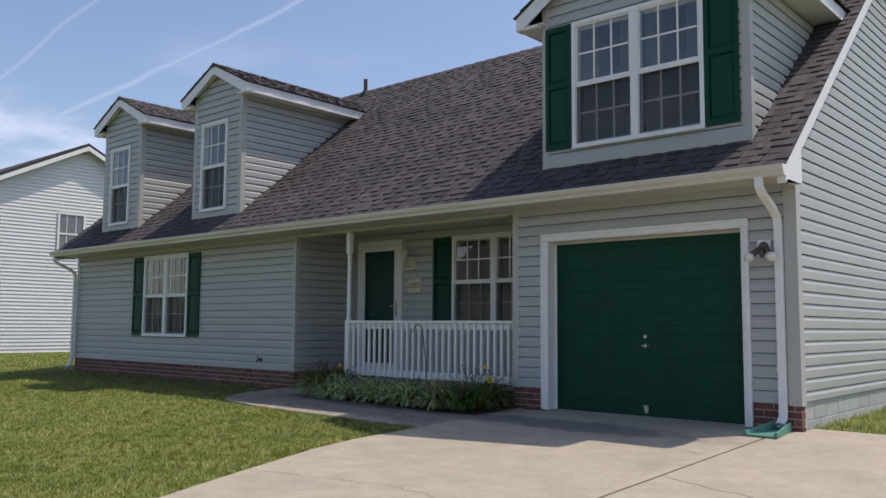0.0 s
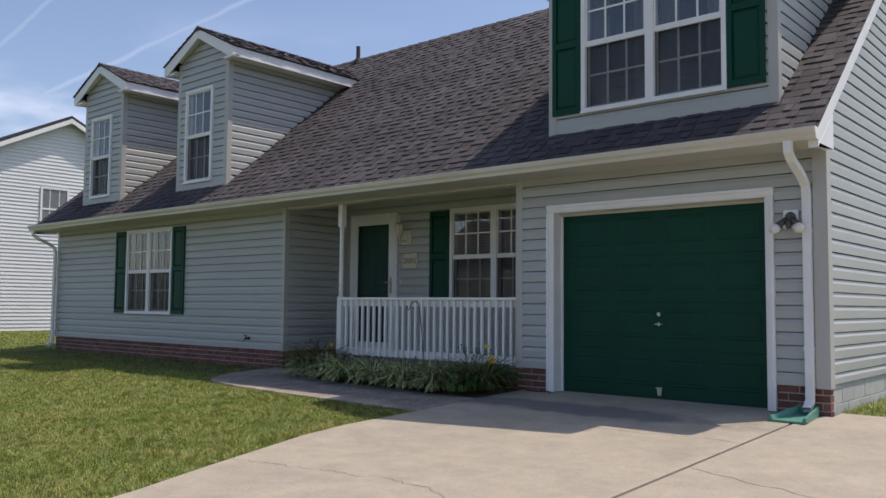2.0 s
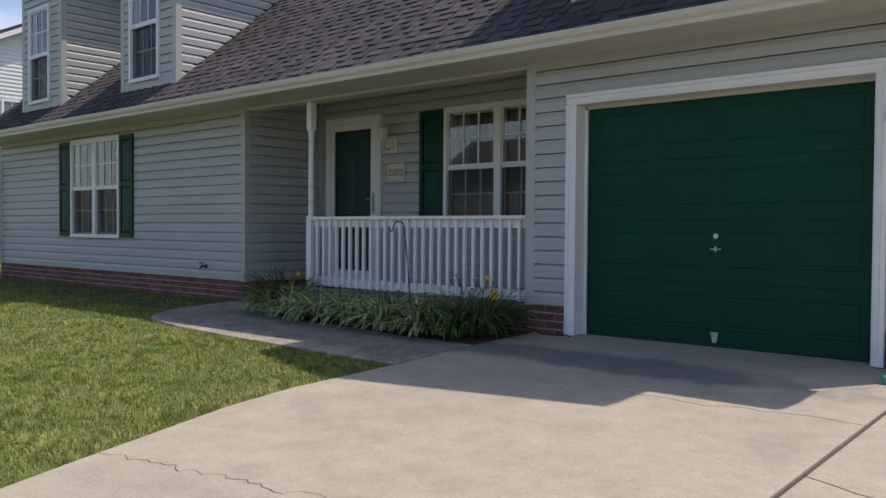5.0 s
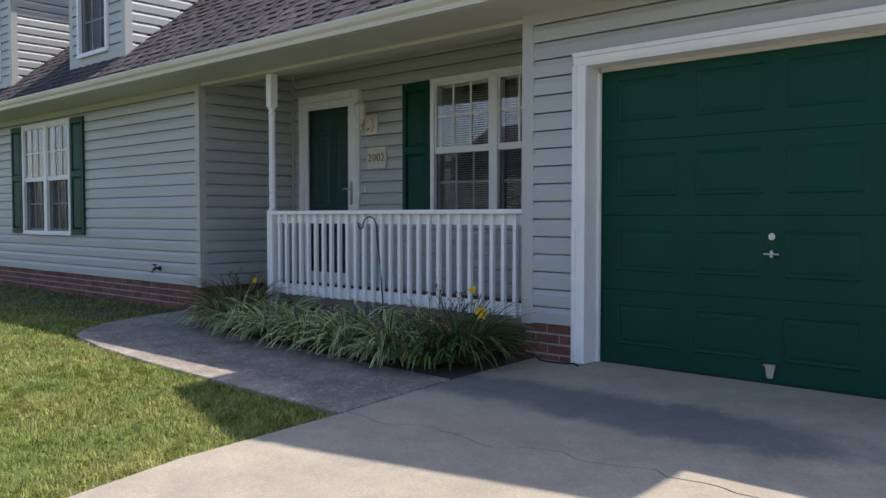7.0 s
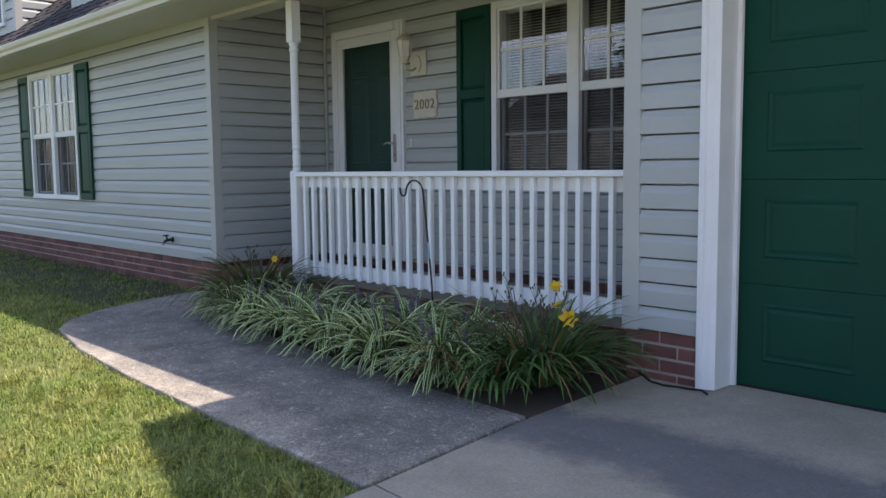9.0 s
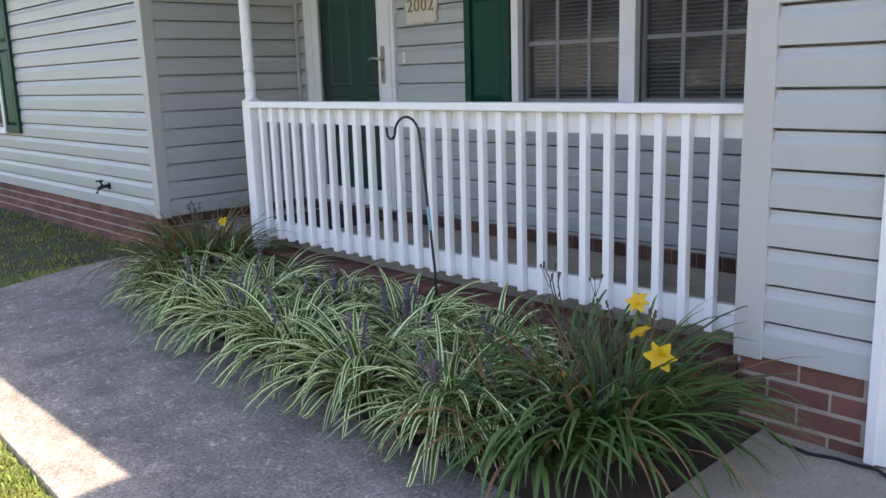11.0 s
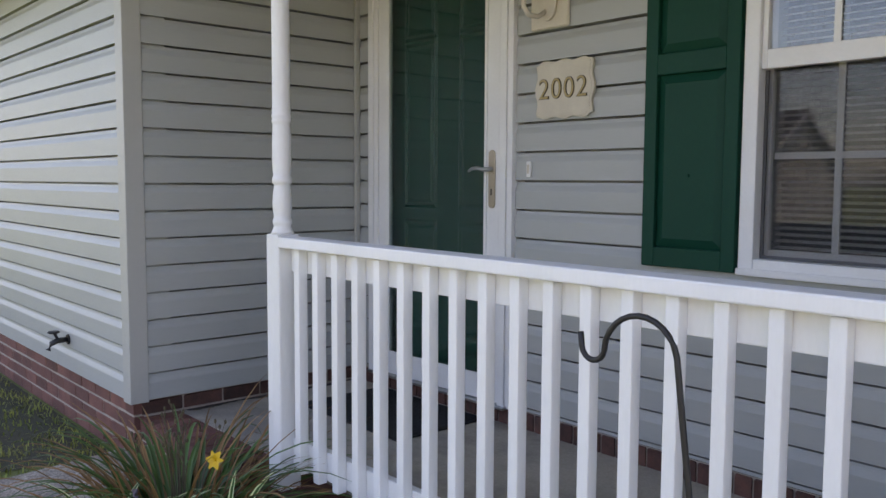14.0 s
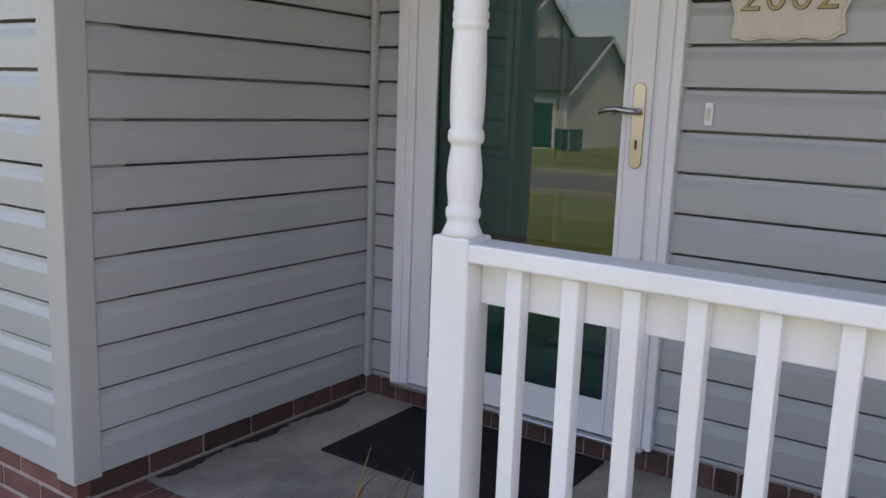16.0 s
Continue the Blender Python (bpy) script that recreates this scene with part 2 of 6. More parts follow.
class Shape:
    """Gathers boxes, extrusions, turned and swept forms into one mesh."""

    def __init__(self):
        self.v, self.f = [], []

    def add(self, verts, faces):
        n = len(self.v)
        self.v += [tuple(p) for p in verts]
        self.f += [tuple(i + n for i in f) for f in faces]
        return self

    def box(self, x0, x1, y0, y1, z0, z1):
        v = [(x, y, z) for z in (z0, z1) for y in (y0, y1) for x in (x0, x1)]
        return self.add(v, [(0, 2, 3, 1), (4, 5, 7, 6), (0, 1, 5, 4), (2, 6, 7, 3), (0, 4, 6, 2), (1, 3, 7, 5)])

    def prism(self, poly, a, b):
        """poly: points; swept from offset a to offset b (vectors)."""
        n = len(poly)
        a, b = Vector(a), Vector(b)
        v = [Vector(p) + a for p in poly] + [Vector(p) + b for p in poly]
        faces = [tuple(range(n))[::-1], tuple(range(n, 2 * n))]
        faces += [(i, (i + 1) % n, n + (i + 1) % n, n + i) for i in range(n)]
        return self.add(v, faces)

    def lathe(self, profile, cx, cy, seg=20):
        """profile: (radius, z) from below upwards, about a vertical axis."""
        v = [(cx + r * math.cos(2 * math.pi * k / seg), cy + r * math.sin(2 * math.pi * k / seg), z) for r, z in profile for k in range(seg)]
        f = []
        for i in range(len(profile) - 1):
            for k in range(seg):
                j = (k + 1) % seg
                f.append((i * seg + k, i * seg + j, (i + 1) * seg + j, (i + 1) * seg + k))
        f.append(tuple(range(seg))[::-1])
        f.append(tuple((len(profile) - 1) * seg + k for k in range(seg)))
        return self.add(v, f)

    def tube(self, points, radius, seg=8):
        pts = [Vector(p) for p in points]
        v, f = [], []
        for i, p in enumerate(pts):
            d = (pts[min(i + 1, len(pts) - 1)] - pts[max(i - 1, 0)]).normalized()
            side = d.cross(Vector((0.13, 0.21, 0.97)) if abs(d.z) < 0.9 else Vector((0, 1, 0.0))).normalized()
            up = side.cross(d)
            r = radius[i] if isinstance(radius, (list, tuple)) else radius
            v += [p + r * (math.cos(2 * math.pi * k / seg) * side + math.sin(2 * math.pi * k / seg) * up) for k in range(seg)]
        for i in range(len(pts) - 1):
            for k in range(seg):
                j = (k + 1) % seg
                f.append((i * seg + k, i * seg + j, (i + 1) * seg + j, (i + 1) * seg + k))
        f.append(tuple(range(seg))[::-1])
        f.append(tuple((len(pts) - 1) * seg + k for k in range(seg)))
        return self.add(v, f)

    def ball(self, c, rx, ry, rz, seg=14, rings=9):
        v, f = [], []
        for i in range(rings + 1):
            a = math.pi * i / rings
            v += [(c[0] + rx * math.sin(a) * math.cos(2 * math.pi * k / seg), c[1] + ry * math.sin(a) * math.sin(2 * math.pi * k / seg), c[2] - rz * math.cos(a)) for k in range(seg)]
        for i in range(rings):
            for k in range(seg):
                j = (k + 1) % seg
                f.append((i * seg + k, i * seg + j, (i + 1) * seg + j, (i + 1) * seg + k))
        return self.add(v, f)


def part(name, shape, material, parent=None, label="", bevel=0.0, smooth=False, kind="", category=""):
    """Links a shape, given in world metres, as one mesh under its thing."""
    o = ORIGIN.get(parent, Vector((0, 0, 0)))
    me = bpy.data.meshes.new(name)
    me.from_pydata([(x - o.x, y - o.y, z - o.z) for x, y, z in shape.v], [], shape.f)
    me.materials.append(material)
    if smooth:
        me.polygons.foreach_set("use_smooth", [True] * len(me.polygons))
    me.update()
    ob = new(name, me)
    ORIGIN[ob] = o
    if parent:
        ob.parent = parent
    if bevel:
        b = ob.modifiers.new("bevel", "BEVEL")
        b.width, b.segments, b.limit_method = bevel, 2, "ANGLE"
    return tagged(ob, label, category, "", kind)


def thing(name, at, label, category, group="", kind=""):
    ob = new(name)
    ob.location = at
    ob.empty_display_size = 0.1
    ORIGIN[ob] = Vector(at)
    return tagged(ob, label, category, group, kind)


def box(*a):
    return Shape().box(*a)


# ---- plan ----
FACE = 8.70          # front sheathing plane of the garage
FL = 8.75            # front sheathing plane of the far wing
BACK = 10.07         # porch back wall
XL, XR = -18.95, -2.72
PORCH_L, PORCH_R = -10.985, -6.332
SIDE0, COURSE = 0.267, 0.1304
EAVE_Y, EAVE_Z, PITCH = 8.20, 2.665, 0.841
RIDGE_Y = 12.57
RIDGE_Z = EAVE_Z + PITCH * (RIDGE_Y - EAVE_Y)
PORCH_Z = 0.18


def ground_z(y):
    return -0.06 + 0.04 * (min(max(y, -8.0), 9.5) - 8.0)


def roof_y(z):
    return EAVE_Y + (z - EAVE_Z) / PITCH


HOLLOW = 0.036       # clear space behind the vinyl boards
PROFILE = [(-0.035, 0.0), (0.026, 0.0), (0.0265, 0.080), (0.0240, 0.088), (0.0160, 0.106), (0.0140, 0.1200), (-0.035, 0.1205), (-0.035, COURSE)]


def cut_profile(a, b):
    """The part of the siding profile between heights a and b above the course's foot."""
    pts = []
    for (d0, h0), (d1, h1) in zip(PROFILE, PROFILE[1:]):
        lo, hi = max(h0, a), min(h1, b)
        if h0 == h1:
            if a <= h0 <= b:
                pts += [(d0, h0), (d1, h1)]
            continue
        if lo < hi:
            for h in (lo, hi):
                k = (h - h0) / (h1 - h0)
                pts.append((d0 + k * (d1 - d0), h))
    out = []
    for p in pts:
        if not out or (abs(p[0] - out[-1][0]) + abs(p[1] - out[-1][1])) > 1e-6:
            out.append(p)
    return out


def siding(wall, o, u, n, z0, z1, left, right, holes=(), material=None, base=SIDE0):
    """Courses of lapped vinyl on a wall: o the wall's origin, u along it, n outwards; left and right give the ends at a height."""
    o, u, n = Vector(o), Vector(u), Vector(n)
    k = math.floor((z0 - base) / COURSE)
    while base + k * COURSE < z1 - 0.004:
        foot = base + k * COURSE
        lo, hi = max(foot, z0), min(foot + COURSE, z1)
        cuts = sorted({lo, hi, *[h for hole in holes for h in hole[2:] if lo + 0.004 < h < hi - 0.004]})
        for za, zb in zip(cuts, cuts[1:]):
            mid = (za + zb) / 2
            spans = [(None, None)]
            block = sorted((a, b) for a, b, c, d in holes if c < mid < d)
            spans, start = [], None
            for a, b in block:
                spans.append((start, a))
                start = b
            spans.append((start, None))
            prof = cut_profile(za - foot, zb - foot)
            for s0, s1 in spans:
                v = []
                good = True
                for d, h in prof:
                    z = foot + h
                    a = left(z) if s0 is None else s0
                    b = right(z) if s1 is None else s1
                    if b - a < -0.001:
                        good = False
                    b = max(a, b)
                    for s in (a, b):
                        p = o + u * s + n * d
                        v.append((p.x, p.y, z))
                if not good and right(za) - left(za) < 0.03:
                    continue
                m = len(prof)
                faces = [(2 * i, 2 * i + 1, 2 * i + 3, 2 * i + 2) for i in range(m - 1)]
                faces += [tuple(2 * i for i in range(m))[::-1], tuple(2 * i + 1 for i in range(m))]
                part("siding_board", Shape().add(v, faces), material or SIDING, wall)
        k += 1


def wall_mesh(name, o, u, n, thick, s0, s1, z0, z1, holes, label):
    """A wall of some thickness behind its outer plane, with its openings cut through."""
    o, u, n = Vector(o) - Vector(n) * HOLLOW, Vector(u), Vector(n)
    ss = sorted({s0, s1, *[h for hole in holes for h in hole[:2]]})
    zs = sorted({z0, z1, *[h for hole in holes for h in hole[2:]]})
    sh = Shape()
    for a, b in zip(ss, ss[1:]):
        for c, d in zip(zs, zs[1:]):
            if any(h[0] < (a + b) / 2 < h[1] and h[2] < (c + d) / 2 < h[3] for h in holes):
                continue
            poly = [o + u * a + Vector((0, 0, c)), o + u * b + Vector((0, 0, c)), o + u * b + Vector((0, 0, d)), o + u * a + Vector((0, 0, d))]
            sh.prism(poly, (0, 0, 0), -n * thick)
    return part(name, sh, SIDING, None, label, kind="structure", category="wall")


# openings: x0, x1, z0, z1
W_LEFT = (-15.93, -14.27, 0.80, 2.44)
W_PORCH = (-8.592, -6.888, 1.0, 2.505)
DOOR = (-10.825, -9.722, 0.262, 2.525)
GARAGE = (-5.895, -3.195, -0.1, 2.225)
CEIL = 2.565

wall_l = wall_mesh("wall_1", (0, FL, 0), (1, 0, 0), (0, -1, 0), 0.15, XL, PORCH_L, -0.25, CEIL + 0.4, [(W_LEFT[0] + 0.05, W_LEFT[1] - 0.05, W_LEFT[2] + 0.05, W_LEFT[3] - 0.05)], "grey-green vinyl siding front wall of the house")
wall_g = wall_mesh("wall_2", (0, FACE, 0), (1, 0, 0), (0, -1, 0), 0.15, PORCH_R, XR, -0.25, CEIL + 0.4, [(GARAGE[0] + 0.08, GARAGE[1] - 0.075, -0.25, GARAGE[3] - 0.08)], "grey-green vinyl siding wall round the garage door")
wall_b = wall_mesh("wall_3", (0, BACK, 0), (1, 0, 0), (0, -1, 0), 0.15, PORCH_L, PORCH_R + 0.15, 0.0, 3.6, [(W_PORCH[0] + 0.05, W_PORCH[1] - 0.05, W_PORCH[2] + 0.05, W_PORCH[3] - 0.05), (DOOR[0] + 0.07, DOOR[1] - 0.07, DOOR[2], DOOR[3] - 0.07)], "grey-green vinyl siding wall at the back of the porch")
wall_pl = wall_mesh("wall_4", (PORCH_L, FACE + 0.15, 0), (0, 1, 0), (1, 0, 0), 0.15, 0, BACK - FACE - 0.15, -0.1, 2.95, [], "grey-green vinyl siding side wall of the porch")
wall_pr = wall_mesh("wall_5", (PORCH_R, FACE + 0.15, 0), (0, 1, 0), (-1, 0, 0), 0.15, 0, BACK - FACE - 0.15, -0.1, 2.95, [], "grey-green vinyl siding garage side of the porch")
# gable ends and rear
gable = Shape()
y0, y1 = FACE, 2 * RIDGE_Y - FACE
for x, w in ((XR - HOLLOW, -0.15), (XL + HOLLOW, 0.15)):
    poly = [(x, y0 + 0.15, -0.25), (x, y1, -0.25), (x, y1, EAVE_Z + 0.36), (x, RIDGE_Y, RIDGE_Z - 0.08), (x, y0 + 0.15, EAVE_Z + PITCH * 0.62 - 0.05)]
    gable.prism(poly, (0, 0, 0), (w, 0, 0))
wall_r = part("wall_6", gable, SIDING, None, "sunlit grey vinyl siding gable end of the house", kind="structure", category="wall")
rear = wall_mesh("wall_7", (0, y1, 0), (1, 0, 0), (0, 1, 0), 0.15, XL, XR, -0.25, 2.9, [], "plain rear wall of the house")

BRICK_TOP = SIDE0
siding(wall_l, (0, FL, 0), (1, 0, 0), (0, -1, 0), BRICK_TOP, CEIL, lambda z: XL, lambda z: PORCH_L, [W_LEFT])
siding(wall_g, (0, FACE, 0), (1, 0, 0), (0, -1, 0), BRICK_TOP, CEIL, lambda z: PORCH_R, lambda z: XR, [GARAGE])
siding(wall_b, (0, BACK, 0), (1, 0, 0), (0, -1, 0), 0.265, 3.3, lambda z: PORCH_L, lambda z: PORCH_R, [W_PORCH, DOOR], base=0.288)
siding(wall_pl, (PORCH_L, FL, 0), (0, 1, 0), (1, 0, 0), 0.265, 2.95, lambda z: 0.0, lambda z: BACK - FL)
siding(wall_pr, (PORCH_R, FACE, 0), (0, 1, 0), (-1, 0, 0), 0.265, 2.95, lambda z: 0.0, lambda z: BACK - FACE)
siding(wall_r, (XR, FACE, 0), (0, 1, 0), (1, 0, 0), 0.29, RIDGE_Z - 0.1, lambda z: max(0.0, roof_y(z + 0.08) - FACE), lambda z: 2 * RIDGE_Y - FACE - max(FACE, roof_y(z + 0.08)))

# corner boards
for name, s in (("corner_board", box(XR - 0.10, XR + 0.035, FACE - 0.035, FACE + 0.10, 0.25, CEIL + 0.12)),
                ("corner_board", box(XL - 0.035, XL + 0.09, FL - 0.032, FL + 0.10, 0.25, CEIL)),
                ("corner_board", box(PORCH_L - 0.06, PORCH_L + 0.03, FL - 0.032, FL + 0.06, 0.255, CEIL)),
                ("corner_board", box(PORCH_R - 0.03, PORCH_R + 0.075, FACE - 0.03, FACE + 0.10, 0.255, CEIL)),
                ("corner_board", box(PORCH_L + 0.0275, PORCH_L + 0.05, BACK - 0.055, BACK - 0.0275, 0.26, 3.0))):
    part(name, s, TRIM, None, "grey vinyl corner post of the siding", bevel=0.004, kind="structure", category="trim")

# ---- roof ----
slab = Shape()
for a, b in ((EAVE_Y, RIDGE_Y), (2 * RIDGE_Y - EAVE_Y, RIDGE_Y)):
    za = EAVE_Z
    poly = [(0, a, za), (0, b, RIDGE_Z), (0, b, RIDGE_Z - 0.1), (0, a, za - 0.04)]
    slab.prism(poly, (XL - 0.10, 0, 0), (XR + 0.10, 0, 0))
ROOF_P = mat("asphalt_shingle_piece", (0.092, 0.080, 0.084), (0.030, 0.027, 0.030), 0.92, scale=1.1, fine=170, mottle=0.9, bump=0.6, bump_scale=500, obj_random=0.3)
roof = part("roof", slab, ROOF, None, "dark brown-grey asphalt shingle gable roof", kind="structure", category="roof")


def shingle_rows(o, u, v, n, length, span, piece_test=None, parent=None, seed=1, hip=None):
    """Overlapping rows of laminated shingle tabs on a slope: o its lower corner, u along the eave, v up the slope."""
    rnd = random.Random(seed)
    o, u, v, n = Vector(o), Vector(u), Vector(v).normalized(), Vector(n).normalized()
    rest, shared, expo = Shape(), {}, 0.143
    rows = int(span / expo)
    for r in range(rows + 1):
        s, proud = -rnd.uniform(0.0, 0.25), rnd.random() < 0.5
        low = r * expo - 0.01
        while s < length:
            w = rnd.choice((0.08, 0.10, 0.12, 0.15, 0.19))
            a, b = max(s, 0), min(s + w - 0.004, length)
            s += w
            if b - a < 0.02:
                continue
            proud = not proud if rnd.random() < 0.85 else proud
            lift = 0.021 if proud else rnd.choice((0.008, 0.010))
            drop = rnd.uniform(-0.008, 0.002) - (0.006 if lift > 0.02 else 0.0)
            top = min(low + expo + 0.03, span)
            if low + drop >= top - 0.02:
                continue
            pts = [(a, low + drop, 0), (b, low + drop, 0), (b, top, 0), (a, top, 0)]
            up = (lift, lift, 0.004, 0.004)
            full = b - a > w - 0.005 and top == low + expo + 0.03
            world_c = o + u * a + v * low
            if piece_test and full and piece_test(world_c):
                key = (w, lift)
                if key not in shared:
                    verts = [u * (x - a) + v * y for x, y in ((a, 0), (b, 0), (b, top - low), (a, top - low))]
                    verts = verts + [p + n * q for p, q in zip(verts, up)]
                    me = bpy.data.meshes.new("shingle")
                    me.from_pydata([tuple(p) for p in verts], [], [(0, 1, 5, 4), (1, 2, 6, 5), (2, 3, 7, 6), (3, 0, 4, 7), (4, 5, 6, 7)])
                    me.materials.append(ROOF_P)
                    shared[key] = me
                ob = new("shingle", shared[key])
                ob.location = world_c + v * drop
                ob.parent = parent
                continue
            base = [o + u * x + v * y for x, y, _ in pts]
            rest.add(base + [p + n * q for p, q in zip(base, up)], [(0, 1, 5, 4), (1, 2, 6, 5), (2, 3, 7, 6), (3, 0, 4, 7), (4, 5, 6, 7)])
    part("shingles", rest, ROOF, parent, "laminated asphalt shingles", kind="stuff")


slope = Vector((0, 1, PITCH)).normalized()
normal = Vector((0, -PITCH, 1)).normalized()
shingle_rows((XL - 0.10, EAVE_Y, EAVE_Z + 0.002), (1, 0, 0), slope, normal, XR - XL + 0.20, (RIDGE_Y - EAVE_Y) * math.hypot(1, PITCH),
             lambda p: p.x > -8.6 and p.z < 3.6 and not (-5.9 < p.x < -3.1 and p.z > 3.2), roof)
cap = Shape()
for i in range(58):
    x = XL - 0.1 + i * 0.285
    poly = [(x, RIDGE_Y - 0.14, RIDGE_Z - 0.10), (x, RIDGE_Y, RIDGE_Z + 0.022), (x, RIDGE_Y + 0.14, RIDGE_Z - 0.10)]
    cap.add(poly + [(px + 0.28, py, pz - 0.012) for px, py, pz in poly], [(0, 1, 4, 3), (1, 2, 5, 4), (0, 2, 1), (3, 4, 5)])
part("ridge_cap", cap, ROOF, roof)
# rake boards of the right and left gables
for x in (XR + 0.015, XL - 0.10):
    s = Shape()
    for sgn in (1, -1):
        ya, yb = (EAVE_Y, RIDGE_Y) if sgn > 0 else (2 * RIDGE_Y - EAVE_Y, RIDGE_Y)
        s.prism([(x, ya, EAVE_Z - 0.17), (x, yb, RIDGE_Z - 0.17), (x, yb, RIDGE_Z - 0.003), (x, ya, EAVE_Z - 0.003)], (0, 0, 0), (0.088, 0, 0))
    s.prism([(x, EAVE_Y - 0.002, CEIL - 0.03), (x, FACE - 0.036, CEIL - 0.03), (x, FACE - 0.036, EAVE_Z - 0.17 + PITCH * 0.46), (x, EAVE_Y - 0.002, EAVE_Z - 0.172)], (0.003, 0, 0), (0.09, 0, 0))
    part("rake_board", s, WHITE, None, "white rake board along the gable roof edge", kind="structure", category="trim")
# soffit, gutter, downspouts
part("soffit", box(XL - 0.09, XR + 0.01, EAVE_Y + 0.02, FL - 0.004, CEIL, CEIL + 0.02), SOFFIT, None, "cream vinyl soffit under the eave", kind="structure", category="soffit")
part("fascia", box(XL - 0.09, XR + 0.01, EAVE_Y, EAVE_Y + 0.02, CEIL, EAVE_Z - 0.045), SOFFIT, None, "cream fascia board behind the gutter", kind="structure", category="trim")
part("porch_beam", box(PORCH_L + 0.031, PORCH_R - 0.031, FACE + 0.05, FACE + 0.24, CEIL - 0.03, CEIL + 0.25), SOFFIT, None, "cream clad beam over the porch opening", kind="structure", category="beam")
part("ceiling", box(PORCH_L, PORCH_R, FACE + 0.24, BACK, 2.80, 2.84), SOFFIT, None, "cream vinyl porch ceiling", kind="structure", category="ceiling")

gut = thing("gutter", (XR + 0.1, EAVE_Y, EAVE_Z), "cream aluminium gutter along the front eave", "gutter")
K = [(0.0, 2.560), (-0.075, 2.560), (-0.082, 2.595), (-0.105, 2.620), (-0.115, 2.655), (-0.115, 2.670), (-0.104, 2.670), (-0.100, 2.630), (-0.07, 2.590), (-0.066, 2.568), (-0.003, 2.568), (0.0, 2.665)]
part("trough", Shape().prism([(0, EAVE_Y - 0.002 + a, z) for a, z in K], (XL - 0.13, 0, 0), (XR + 0.11, 0, 0)), GUTTER, gut)
for x in (XL - 0.13, XR + 0.107):
    part("end_cap", Shape().prism([(x, EAVE_Y - 0.002, 2.560), (x, EAVE_Y - 0.077, 2.560), (x, EAVE_Y - 0.117, 2.670), (x, EAVE_Y - 0.002, 2.670)], (0, 0, 0), (0.004, 0, 0)), WHITE, gut)


def downspout(x, label):
    t = thing("downspout", (x, FACE - 0.05, 0.05), label, "downspout")
    path = [(EAVE_Y - 0.055, 2.57), (EAVE_Y - 0.05, 2.47), (EAVE_Y + 0.03, 2.405), (EAVE_Y + 0.30, 2.29), (FACE - 0.08, 2.21), (FACE - 0.055, 2.11), (FACE - 0.055, 0.25), (FACE - 0.065, 0.13), (FACE - 0.16, 0.06)]
    s, w, d = Shape(), 0.04, 0.028
    v, f = [], []
    for i, (y, z) in enumerate(path):
        a, b = Vector(path[max(i - 1, 0)]), Vector(path[min(i + 1, len(path) - 1)])
        t2 = (b - a).normalized()
        nx = Vector((-t2.y, t2.x))
        for sx, sn in ((-1, -1), (1, -1), (1, 1), (-1, 1)):
            v.append((x + sx * w, y + nx.x * sn * d, z + nx.y * sn * d))
    for i in range(len(path) - 1):
        for k in range(4):
            f.append((4 * i + k, 4 * i + (k + 1) % 4, 4 * i + 4 + (k + 1) % 4, 4 * i + 4 + k))
    part("pipe", s.add(v, f), WHITE, t, bevel=0.006)
    for z in (0.62, 1.75):
        part("strap", box(x - 0.045, x + 0.045, FACE - 0.087, FACE - 0.016, z, z + 0.03), WHITE, t)
    return t


downspout(-2.87, "white rectangular metal downspout at the garage corner")
downspout(XL + 0.02, "white rectangular metal downspout at the far house corner")


